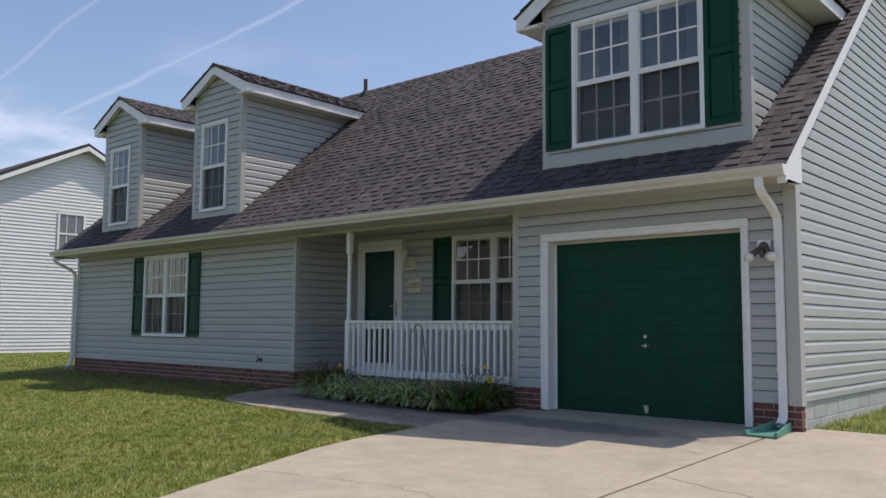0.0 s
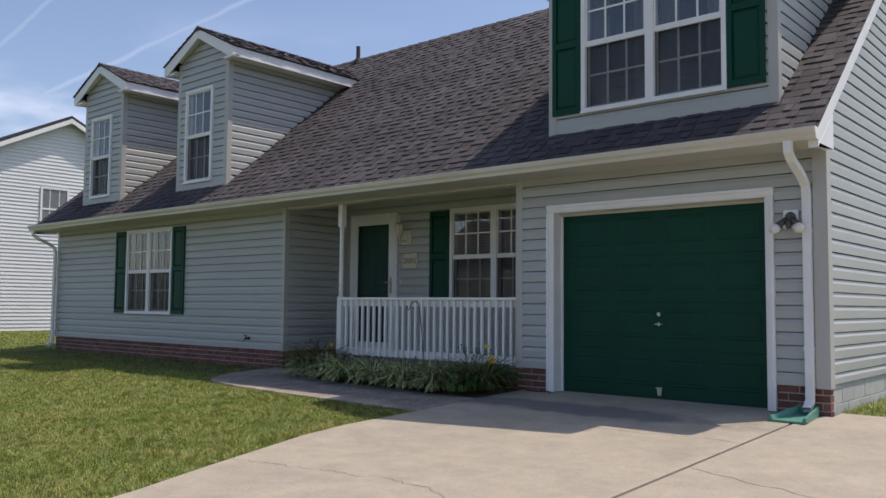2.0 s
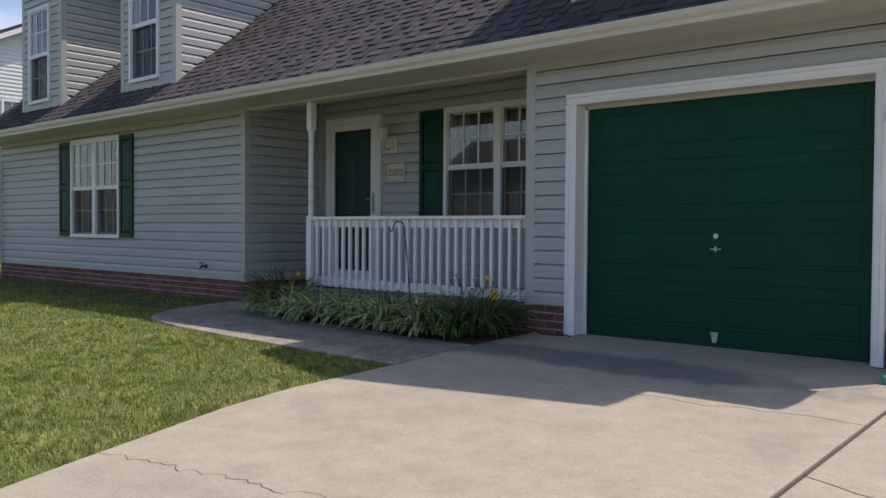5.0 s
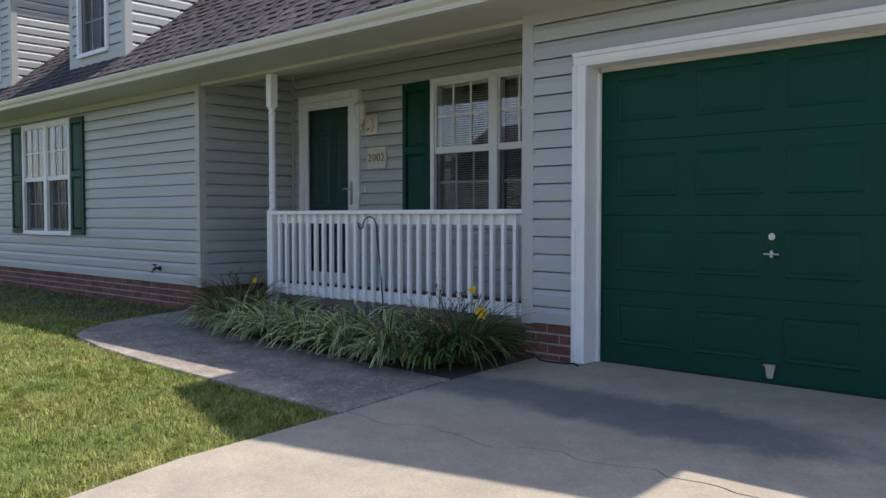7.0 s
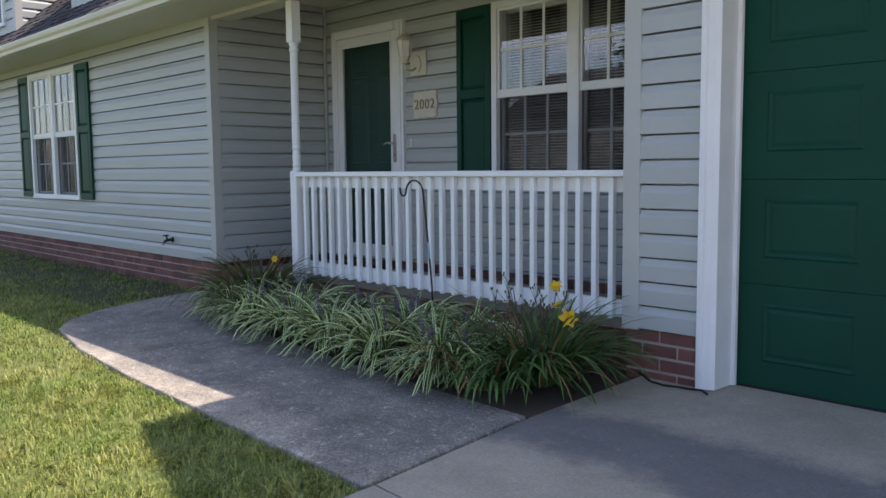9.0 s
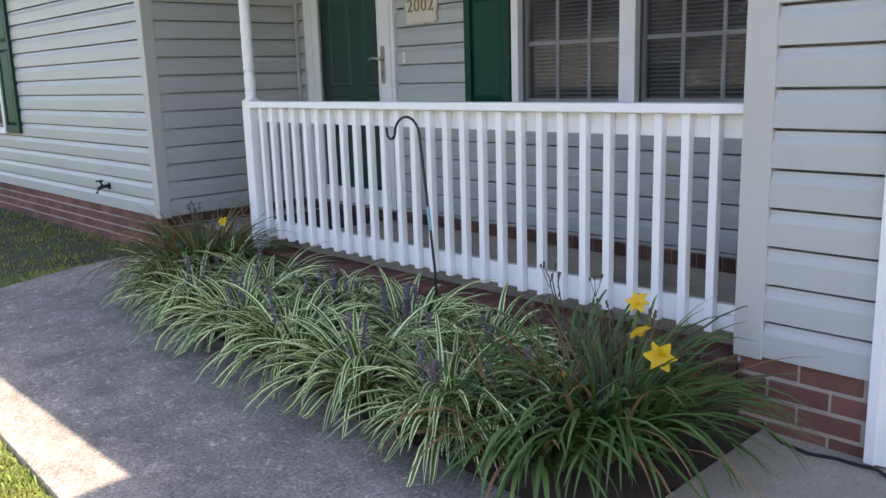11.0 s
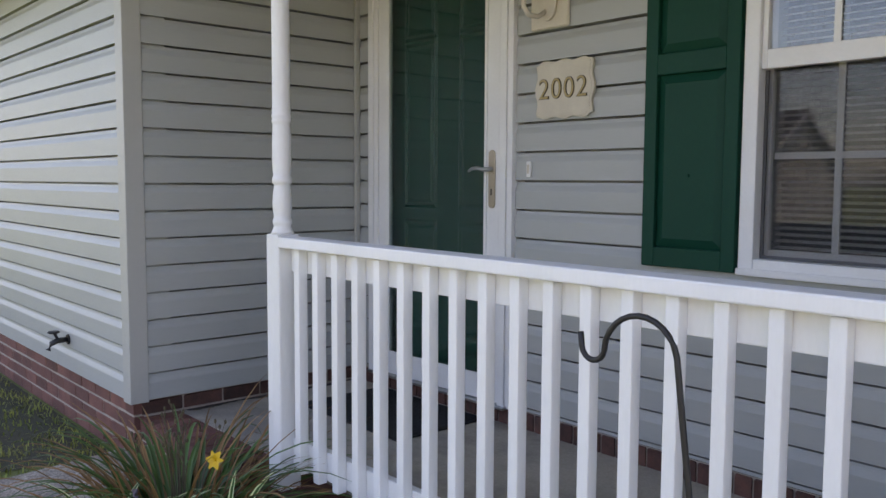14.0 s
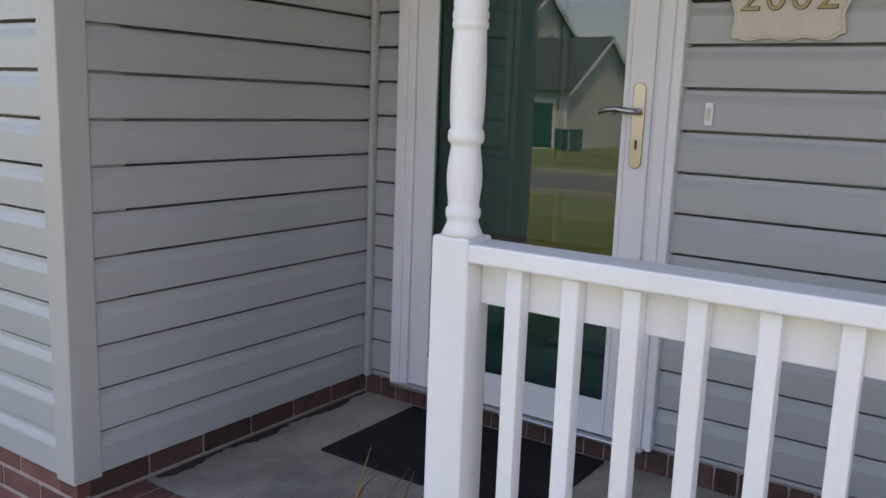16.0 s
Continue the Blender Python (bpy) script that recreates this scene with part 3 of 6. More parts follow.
# ---- windows, shutters ----
def window(name, x0, x1, z0, z1, y, units, label, blind="blind", depth=0.10, mull=0.053):
    """A white vinyl double-hung window (or a pair of them) that looks towards the street; y is the siding's outer plane."""
    t = thing(name, ((x0 + x1) / 2, y, z0), label, "window", kind="structure")
    fw = 0.056
    f = Shape()
    f.box(x0, x0 + fw, y - 0.03, y + depth, z0, z1).box(x1 - fw, x1, y - 0.03, y + depth, z0, z1)
    f.box(x0 + fw, x1 - fw, y - 0.03, y + depth, z1 - fw, z1).box(x0 + fw, x1 - fw, y - 0.028, y + depth, z0 + 0.002, z0 + fw)
    part("window_frame", f, WHITE, t, bevel=0.004)
    part("window_sill", box(x0 - 0.004, x1 + 0.004, y - 0.040, y - 0.031, z0 - 0.004, z0 + 0.022), WHITE, t, bevel=0.004)
    a, b = x0 + fw, x1 - fw
    if units == 2:
        mid = (a + b) / 2
        part("mullion", box(mid - mull, mid + mull, y - 0.028, y + depth, z0 + fw, z1 - fw), WHITE, t, bevel=0.004)
        spans = [(a, mid - mull), (mid + mull, b)]
    else:
        spans = [(a, b)]
    lo, hi = z0 + fw, z1 - fw
    meet = (lo + hi) / 2
    for a, b in spans:
        for upper in (True, False):
            c, d = (meet - 0.034, hi) if upper else (lo, meet + 0.02)
            yy = y + (-0.012 if upper else 0.036)
            r, foot_rail = 0.020, 0.066 if upper else 0.032
            s = Shape().box(a, a + r, yy, yy + 0.028, c, d).box(b - r, b, yy, yy + 0.028, c, d)
            s.box(a + r, b - r, yy, yy + 0.028, c, c + foot_rail).box(a + r, b - r, yy, yy + 0.028, d - 0.022, d)
            sash = part("sash", s, WHITE, t, bevel=0.003)
            g = Shape()
            ga, gb, gc, gd = a + r, b - r, c + foot_rail, d - 0.022
            for k in (1, 2):
                x = ga + (gb - ga) * k / 3
                g.box(x - 0.0115, x + 0.0115, yy + 0.006, yy + 0.013, gc, gd)
            z = (gc + gd) / 2
            for k in range(3):
                p, q = ga + (gb - ga) * k / 3 + 0.0115, ga + (gb - ga) * (k + 1) / 3 - 0.0115
                g.box(p, q, yy + 0.006, yy + 0.013, z - 0.0115, z + 0.0115)
            part("grille", g, WHITE, sash)
            p = part("pane", box(ga - 0.004, gb + 0.004, yy + 0.0145, yy + 0.0175, gc - 0.004, gd + 0.004), GLASS, sash, "clear window glass")
            p.visible_shadow = False
        part("fly_screen", box(a + 0.012, b - 0.012, y + 0.020, y + 0.0208, lo + 0.012, meet - 0.036), SCREEN, t, "dark fly screen over the lower sash")
        edge = Shape().box(a + 0.001, a + 0.012, y + 0.017, y + 0.024, lo + 0.001, meet - 0.035).box(b - 0.012, b - 0.001, y + 0.017, y + 0.024, lo + 0.001, meet - 0.035)
        part("screen_frame", edge.box(a + 0.012, b - 0.012, y + 0.017, y + 0.024, lo + 0.001, lo + 0.012), SCREENFRAME, t, "dark screen frame")
        if "blind" in blind:
            s, z = Shape(), hi - 0.04
            foot = lo + 0.02
            while z > foot:
                s.add([(a + 0.01, y + 0.100, z - 0.004), (b - 0.01, y + 0.100, z - 0.004), (b - 0.01, y + 0.122, z + 0.006), (a + 0.01, y + 0.122, z + 0.006)], [(0, 1, 2, 3)])
                z -= 0.0235
            s.box(a + 0.005, b - 0.005, y + 0.10, y + 0.13, hi - 0.03, hi)
            part("blind", s, BLIND, t, "white slatted window blind")
        if "curtain" in blind:
            wid = (b - a) * 0.30
            for p, q in ((a, a + wid), (b - wid, b)):
                v, fc, m = [], [], 28
                for k in range(m + 1):
                    x = p + (q - p) * k / m
                    yy = y + 0.165 + 0.02 * math.sin(k * 1.35) + 0.006 * math.sin(k * 3.1)
                    v += [(x, yy, lo), (x, yy, hi)]
                fc = [(2 * k, 2 * k + 2, 2 * k + 3, 2 * k + 1) for k in range(m)]
                part("curtain", Shape().add(v, fc), CURTAIN, t, "sheer curtain greyed by the dark room behind", smooth=True)
    # a near-black box behind the glass; its colour carries the room's dimness
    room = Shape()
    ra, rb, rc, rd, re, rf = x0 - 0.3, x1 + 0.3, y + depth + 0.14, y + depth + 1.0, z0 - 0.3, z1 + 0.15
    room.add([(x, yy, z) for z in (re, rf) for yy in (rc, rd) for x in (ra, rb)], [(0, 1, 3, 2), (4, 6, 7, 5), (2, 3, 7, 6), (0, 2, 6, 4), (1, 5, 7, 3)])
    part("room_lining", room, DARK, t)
    return t


def shutter(x0, x1, z0, z1, y, label):
    """A raised-panel shutter fixed flat on the siding."""
    t = thing("shutter", ((x0 + x1) / 2, y, z0), label, "shutter", "dark green window shutters")
    r, s = 0.055, Shape()
    mid = z0 + (z1 - z0) * 0.52
    s.box(x0, x0 + r, y - 0.03, y, z0, z1).box(x1 - r, x1, y - 0.03, y, z0, z1)
    for a, b in ((z0, z0 + 0.075), (mid - 0.04, mid + 0.04), (z1 - 0.075, z1)):
        s.box(x0 + r, x1 - r, y - 0.03, y, a, b)
    part("shutter_frame", s, GREEN, t, bevel=0.004)
    for a, b in ((z0 + 0.075, mid - 0.04), (mid + 0.04, z1 - 0.075)):
        p, q = x0 + r, x1 - r
        v = [(p, y - 0.008, a), (q, y - 0.008, a), (q, y - 0.008, b), (p, y - 0.008, b)]
        e = 0.035
        v += [(p + e, y - 0.024, a + e), (q - e, y - 0.024, a + e), (q - e, y - 0.024, b - e), (p + e, y - 0.024, b - e)]
        part("raised_panel", Shape().add(v, [(0, 1, 5, 4), (1, 2, 6, 5), (2, 3, 7, 6), (3, 0, 4, 7), (4, 5, 6, 7)]), GREEN, t)
    for z in (z0 + 0.35, z1 - 0.35):
        part("fixing_screw", Shape().ball(((x0 + x1) / 2, y - 0.026, z), 0.006, 0.004, 0.006, 8, 5), GREEN, t)
    return t


SY, SL = FACE - 0.0265, FL - 0.0265
window("window_1", *W_LEFT, SL, 2, "white double-hung window pair with sheer curtains", "curtain")
shutter(-16.35, -15.955, 0.81, 2.43, SL, "dark green raised-panel shutter beside the front window")
shutter(-14.245, -13.85, 0.81, 2.43, SL, "dark green raised-panel shutter beside the front window")
window("window_2", *W_PORCH, BACK - 0.0265, 2, "white double-hung porch window pair with slatted blinds", "blind curtain")
shutter(-9.005, -8.607, 1.0, 2.485, BACK - 0.0265, "dark green raised-panel shutter on the porch wall")


# ---- dormers ----
def dormer(name, cx, half, over, eave, apex, win, units, label, blind, shutters=()):
    t = thing(name, (cx, FACE, 3.1), label, "dormer", kind="structure")
    a, b = cx - half, cx + half
    pitch = (apex - eave) / (half + over)
    under = lambda x: eave + (half + over - abs(x - cx)) * pitch - 0.17
    foot = EAVE_Z + PITCH * (FACE - EAVE_Y)
    # front wall with its opening, and the side walls down to the roof
    wtop = under(a)
    holes = [(win[0] + 0.05, win[1] - 0.05, win[2] + 0.05, win[3] - 0.05)]
    s = Shape()
    xs, zs = [a, holes[0][0], holes[0][1], b], [foot - 0.05, holes[0][2], holes[0][3], wtop]
    for i in range(3):
        for j in range(3):
            if (i, j) != (1, 1):
                s.box(xs[i], xs[i + 1], FACE + HOLLOW, FACE + 0.10, zs[j], zs[j + 1])
    s.prism([(a, FACE, wtop), (b, FACE, wtop), (cx, FACE, under(cx))], (0, HOLLOW, 0), (0, 0.1, 0))
    for x, w in ((a + HOLLOW, 0.1), (b - HOLLOW, -0.1)):
        s.prism([(x, FACE + 0.1, EAVE_Z + PITCH * (FACE + 0.1 - EAVE_Y) - 0.05), (x, roof_y(wtop), wtop - 0.05), (x, roof_y(wtop), wtop + 0.05), (x, FACE + 0.1, wtop + 0.05)], (0, 0, 0), (w, 0, 0))
    wall = part("dormer_wall", s, SIDING, t)
    siding(wall, (0, FACE, 0), (1, 0, 0), (0, -1, 0), foot + 0.0, under(cx) - 0.01,
           lambda z: max(a, cx - (half + over - (z + 0.17 - eave) / pitch)), lambda z: min(b, cx + (half + over - (z + 0.17 - eave) / pitch)), [win])
    for x, nx in ((b, 1), (a, -1)):
        siding(wall, (x, FACE, 0), (0, 1, 0), (nx, 0, 0), foot, wtop + 0.02, lambda z: 0.0, lambda z: roof_y(z - 0.0) - FACE)
    for x, sg in ((a, -1), (b, 1)):
        q = sorted((x - sg * 0.075, x + sg * 0.03))
        part("corner_board", box(q[0], q[1], FACE - 0.03, FACE + 0.07, foot - 0.04, wtop), TRIM, t, bevel=0.004)
    part("foot_board", box(a + 0.076, b - 0.076, FACE - 0.026, FACE - 0.001, foot - 0.03, foot + 0.085), TRIM, t)
    # roof slopes with their fascia and soffit
    yf, yb = FACE - 0.16, roof_y(apex) + 0.10
    rs = Shape()
    for sg in (1, -1):
        e = cx + sg * (half + over)
        rs.prism([(e, yf, eave - 0.012), (cx, yf, apex - 0.012), (cx, yf, apex - 0.03), (e, yf, eave - 0.03)], (0, -0.012, 0), (0, yb - yf, 0))
    droof = part("dormer_roof", rs, ROOF, t, "dark asphalt shingle dormer roof")
    for sg in (1, -1):
        e = cx + sg * (half + over + 0.02)
        v = Vector((-sg, 0, pitch)).normalized()
        n = Vector((sg * pitch, 0, 1)).normalized()
        o = (e, yf - 0.02, eave - 0.012) if sg > 0 else (e, yb, eave - 0.012)
        shingle_rows(o, (0, sg, 0), v, n, yb - yf + 0.02, (half + over) * math.hypot(1, pitch), None, droof, 7 + sg)
    capm = Shape()
    for i in range(int((yb - yf) / 0.28) + 1):
        y = yf - 0.02 + i * 0.285
        poly = [(cx - 0.13, y, apex - 0.07), (cx, y, apex + 0.024), (cx + 0.13, y, apex - 0.07)]
        capm.add(poly + [(px, py + 0.29, pz - 0.01) for px, py, pz in poly], [(0, 3, 4, 1), (1, 4, 5, 2), (0, 1, 2), (3, 5, 4)])
    part("ridge_cap", capm, ROOF, droof)
    for sg in (1, -1):
        e = cx + sg * (half + over)
        ym = roof_y(eave)
        part("fascia", box(min(e, e - sg * 0.02), max(e, e - sg * 0.02), yf + 0.021, ym + 0.2, eave - 0.19, eave - 0.031), WHITE, t)
        part("rake_fascia", Shape().prism([(e, yf, eave - 0.195), (e - sg * 0.10, yf, eave - 0.195), (cx, yf, apex - 0.20), (cx, yf, apex - 0.031), (e, yf, eave - 0.031)], (0, 0, 0), (0, 0.02, 0)), WHITE, t)
        q = sorted((e, cx + sg * (half + 0.032)))
        part("cornice_return", box(q[0], q[1], yf + 0.0205, FACE - 0.031, eave - 0.20, eave - 0.17), WHITE, t)
        q = sorted((e - sg * 0.021, cx + sg * (half - 0.05)))
        part("soffit", box(q[0], q[1], yf + 0.021, ym + 0.1, eave - 0.168, eave - 0.158), WHITE, t)
        part("rake_soffit", Shape().prism([(e - sg * over, yf + 0.021, under(a) + 0.05), (cx, yf + 0.021, under(cx) + 0.03), (cx, yf + 0.021, under(cx) + 0.02), (e - sg * over, yf + 0.021, under(a) + 0.04)], (0, 0, 0), (0, 0.14, 0)), WHITE, t)
    # step flashing along the cheek
    for sg, x in ((1, b), (-1, a)):
        part("flashing", Shape().prism([(x + sg * 0.016, FACE - 0.02, foot + 0.0), (x + sg * 0.016, roof_y(wtop), wtop), (x + sg * 0.016, roof_y(wtop), wtop + 0.05), (x + sg * 0.016, FACE - 0.02, foot + 0.05)], (0, 0, 0), (sg * 0.004, 0, 0)), DARK, t)
    return t


D2, D1, DG = -13.35, -16.99, -4.495
DLABEL = "small grey-sided gable dormer with a dark shingle roof"
dormer("dormer_1", D1, 0.765, 0.33, 5.47, 6.00, (-17.47, -16.63, 3.19, 4.90), 1, DLABEL, "curtain")
window("window_3", -17.47, -16.63, 3.19, 4.90, SY, 1, "white double-hung dormer window with sheer curtain", "curtain")
dormer("dormer_2", D2, 0.765, 0.33, 5.47, 6.00, (-13.86, -13.00, 3.19, 4.91), 1, DLABEL, "curtain")
window("window_4", -13.86, -13.00, 3.19, 4.91, SY, 1, "white double-hung dormer window with sheer curtain", "curtain")
dormer("dormer_3", DG, 1.345, 0.36, 5.16, 6.23, (-5.405, -3.645, 3.285, 4.93), 2, "wide grey-sided gable dormer over the garage", "blind")
window("window_5", -5.405, -3.645, 3.285, 4.93, SY, 2, "white double-hung window pair with slatted blinds in the wide dormer", "blind curtain")
shutter(-5.805, -5.41, 3.30, 4.92, SY, "dark green raised-panel shutter beside the dormer window")
shutter(-3.64, -3.245, 3.30, 4.92, SY, "dark green raised-panel shutter beside the dormer window")

vent = thing("roof_vent", (-13.3, 12.45, 6.2), "brown plumbing vent pipe on the roof ridge", "vent pipe")
part("pipe", Shape().lathe([(0.045, 6.1), (0.045, 6.58), (0.036, 6.58), (0.036, 6.50)], -13.3, 12.45), mat("brown_pipe", (0.10, 0.07, 0.06), (0.07, 0.05, 0.045), 0.7), vent, smooth=False)
part("boot", Shape().lathe([(0.13, 6.17), (0.09, 6.26), (0.052, 6.32)], -13.3, 12.45), RUBBER, vent)


# ---- garage door ----
gd = thing("garage_door", (-4.54, 8.88, 0.0), "closed dark green panelled overhead garage door", "garage door")
gx0, gx1, gtop, gy = GARAGE[0] + 0.10, GARAGE[1] - 0.095, 2.13, 8.87
secs = 4
for k in range(secs):
    za, zb = 0.012 + k * (gtop - 0.012) / secs, 0.012 + (k + 1) * (gtop - 0.012) / secs - 0.002
    s = Shape().box(gx0, gx1, gy, gy + 0.045, za, zb)
    sec = part("door_section", s, GREEN, gd, bevel=0.0015)
    for c in range(4):
        w = (gx1 - gx0) / 4
        p, q = -5.655 + c * 0.597, -5.195 + c * 0.597
        a, b = za + 0.135, zb - 0.095
        e = 0.026
        ring = [(p, a), (q, a), (q, b), (p, b)]
        v = []
        for off, yy in ((0.0, gy - 0.001), (0.010, gy - 0.0062), (e, gy - 0.0018), (e + 0.02, gy - 0.0052)):
            v += [(p + off, yy, a + off), (q - off, yy, a + off), (q - off, yy, b - off), (p + off, yy, b - off)]
        f = [(4 * i + k2, 4 * i + (k2 + 1) % 4, 4 * i + 4 + (k2 + 1) % 4, 4 * i + 4 + k2) for i in range(3) for k2 in range(4)] + [(12, 13, 14, 15)]
        part("embossed_panel", Shape().add(v, f), GREEN, sec)
part("weather_seal", box(gx0, gx1, gy - 0.004, gy + 0.04, -0.004, 0.011), RUBBER, gd)
hx = -4.535
part("lock_cylinder", Shape().prism([(hx + 0.022 * math.cos(a * math.pi / 8), gy - 0.001, 0.937 + 0.022 * math.sin(a * math.pi / 8)) for a in range(16)], (0, 0, 0), (0, -0.02, 0)), STEEL, gd, "round chrome lock")
part("lift_handle", Shape().box(hx - 0.05, hx + 0.05, gy - 0.03, gy - 0.018, 0.820, 0.832).box(hx - 0.010, hx + 0.010, gy - 0.028, gy - 0.001, 0.803, 0.850), STEEL, gd, "chrome T-handle", bevel=0.004)
part("step_plate", Shape().prism([(hx - 0.035, gy - 0.001, 0.13), (hx + 0.035, gy - 0.001, 0.13), (hx + 0.02, gy - 0.001, 0.04), (hx - 0.02, gy - 0.001, 0.04)], (0, 0, 0), (0, -0.02, 0)).box(hx - 0.04, hx + 0.04, gy - 0.035, gy - 0.0205, 0.12, 0.13), STEEL, gd, "steel foot bracket", bevel=0.003)
surround = thing("garage_trim", (-4.54, 8.69, 0.0), "white moulded casing round the garage door", "trim", kind="structure")
for x0, x1, s in ((GARAGE[0], GARAGE[0] + 0.095, 1), (GARAGE[1] - 0.09, GARAGE[1], -1)):
    o, i = (x0, x1) if s > 0 else (x1, x0)
    poly = [(o, FACE - 0.016, 0), (o, FACE - 0.055, 0), (o + s * 0.03, FACE - 0.058, 0), (o + s * 0.036, FACE - 0.046, 0), (o + s * 0.07, FACE - 0.042, 0), (i, FACE - 0.03, 0), (i, FACE + 0.165, 0), (i - s * 0.06, FACE + 0.165, 0), (i - s * 0.06, FACE - 0.016, 0)]
    part("side_casing", Shape().prism(poly, (0, 0, 0.005), (0, 0, GARAGE[3] - 0.0955)), WHITE, surround)
    part("stop_moulding", box(min(i, i + s * 0.02), max(i, i + s * 0.02), gy - 0.035, gy - 0.011, 0.005, 2.10), WHITE, surround)
x0, x1, zt = GARAGE[0], GARAGE[1], GARAGE[3]
poly = [(0, FACE - 0.016, zt), (0, FACE - 0.055, zt), (0, FACE - 0.058, zt - 0.03), (0, FACE - 0.046, zt - 0.036), (0, FACE - 0.042, zt - 0.07), (0, FACE - 0.03, zt - 0.095), (0, FACE + 0.165, zt - 0.095), (0, FACE + 0.165, zt - 0.05), (0, FACE - 0.016, zt - 0.05)]
part("head_casing", Shape().prism(poly, (x0, 0, 0), (x1, 0, 0)), WHITE, surround)
part("head_stop", box(x0 + 0.115, x1 - 0.11, gy - 0.035, gy - 0.011, 2.10, 2.129), SOFFIT, surround)
# the closed garage behind it
part("garage_lining", Shape().add([(x, y, z) for z in (-0.1, 2.6) for y in (8.93, 10.0) for x in (-6.1, -2.9)], [(0, 1, 3, 2), (4, 6, 7, 5), (2, 3, 7, 6), (0, 2, 6, 4), (1, 5, 7, 3)]), DARK, surround)


# ---- ground and paving ----
GRASSY = mat("lawn_soil", (0.085, 0.122, 0.023), (0.145, 0.155, 0.044), 0.95, scale=0.9, fine=45, mottle=0.8, bump=0.8, bump_scale=90)
ASPHALT = mat("asphalt", (0.14, 0.135, 0.13), (0.10, 0.097, 0.094), 0.95, scale=0.6, fine=90, mottle=0.7, bump=0.6, bump_scale=200)
MULCH = mat("mulch", (0.045, 0.030, 0.020), (0.09, 0.062, 0.042), 1.0, scale=9, fine=90, mottle=0.9, bump=1.0, bump_scale=80)


def concrete(name, a, b, stain, stain_at=None, spots=0.35, grit=0.25, blotch=0.2):
    """Brushed concrete with aggregate specks, blotches and mildew stains."""
    m = mat(name, a, b, 0.92, scale=1.3, fine=110, mottle=0.7, bump=0.55, bump_scale=260)
    nodes, links = m.node_tree.nodes, m.node_tree.links
    p = nodes["Principled BSDF"]
    base = p.inputs["Base Color"].links[0].from_socket
    geo = nodes.new("ShaderNodeNewGeometry")
    n1, n2 = nodes.new("ShaderNodeTexNoise"), nodes.new("ShaderNodeTexNoise")
    n1.inputs["Scale"].default_value, n1.inputs["Detail"].default_value, n1.inputs["Roughness"].default_value = 0.85, 10, 0.7
    n2.inputs["Scale"].default_value, n2.inputs["Detail"].default_value, n2.inputs["Roughness"].default_value = 21, 6, 0.75
    for n in (n1, n2):
        links.new(geo.outputs["Position"], n.inputs["Vector"])
    r1 = nodes.new("ShaderNodeMapRange")
    r1.interpolation_type = "SMOOTHSTEP"
    r1.inputs["From Min"].default_value, r1.inputs["From Max"].default_value = 0.46, 0.66
    links.new(n1.outputs["Fac"], r1.inputs["Value"])
    amount = r1.outputs[0]
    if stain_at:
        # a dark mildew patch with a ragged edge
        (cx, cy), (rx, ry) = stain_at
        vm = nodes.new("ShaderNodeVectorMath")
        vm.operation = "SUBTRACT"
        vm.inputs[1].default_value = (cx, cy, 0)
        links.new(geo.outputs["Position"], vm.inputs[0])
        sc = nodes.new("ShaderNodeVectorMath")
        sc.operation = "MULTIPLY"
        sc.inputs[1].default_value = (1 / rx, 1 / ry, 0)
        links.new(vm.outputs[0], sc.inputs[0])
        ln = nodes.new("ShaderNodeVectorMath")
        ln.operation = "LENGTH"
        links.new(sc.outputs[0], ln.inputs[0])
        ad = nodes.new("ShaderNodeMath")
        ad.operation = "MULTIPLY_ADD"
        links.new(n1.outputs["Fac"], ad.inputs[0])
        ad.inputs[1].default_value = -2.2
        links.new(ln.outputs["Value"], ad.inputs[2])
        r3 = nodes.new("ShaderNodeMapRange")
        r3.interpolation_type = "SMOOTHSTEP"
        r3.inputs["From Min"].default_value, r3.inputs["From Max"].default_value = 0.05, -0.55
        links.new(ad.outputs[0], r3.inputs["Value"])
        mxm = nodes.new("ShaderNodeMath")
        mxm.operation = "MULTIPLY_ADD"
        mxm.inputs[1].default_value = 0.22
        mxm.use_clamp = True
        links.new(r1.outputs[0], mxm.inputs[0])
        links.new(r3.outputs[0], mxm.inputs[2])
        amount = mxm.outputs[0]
    mx = nodes.new("ShaderNodeMixRGB")
    mx.inputs["Color2"].default_value = (*stain, 1)
    links.new(amount, mx.inputs["Fac"])
    links.new(base, mx.inputs["Color1"])
    r2 = nodes.new("ShaderNodeMapRange")
    r2.inputs["From Min"].default_value, r2.inputs["From Max"].default_value = 0.56, 0.70
    r2.inputs["To Max"].default_value = spots
    links.new(n2.outputs["Fac"], r2.inputs["Value"])
    sp = nodes.new("ShaderNodeMixRGB")
    sp.inputs["Color2"].default_value = (*[min(0.7, c * 1.5) for c in a], 1)
    links.new(r2.outputs[0], sp.inputs["Fac"])
    links.new(mx.outputs[0], sp.inputs["Color1"])
    # weathered blotches a hand wide, and grit
    col = sp.outputs[0]
    for size, detail, low, high, depth in ((4.2, 9, 0.36, 0.66, blotch), (85, 3, 0.32, 0.68, grit)):
        n = nodes.new("ShaderNodeTexNoise")
        n.inputs["Scale"].default_value, n.inputs["Detail"].default_value, n.inputs["Roughness"].default_value = size, detail, 0.7
        links.new(geo.outputs["Position"], n.inputs["Vector"])
        r = nodes.new("ShaderNodeMapRange")
        r.inputs["From Min"].default_value, r.inputs["From Max"].default_value = low, high
        r.inputs["To Min"].default_value, r.inputs["To Max"].default_value = 1 - depth, 1 + depth
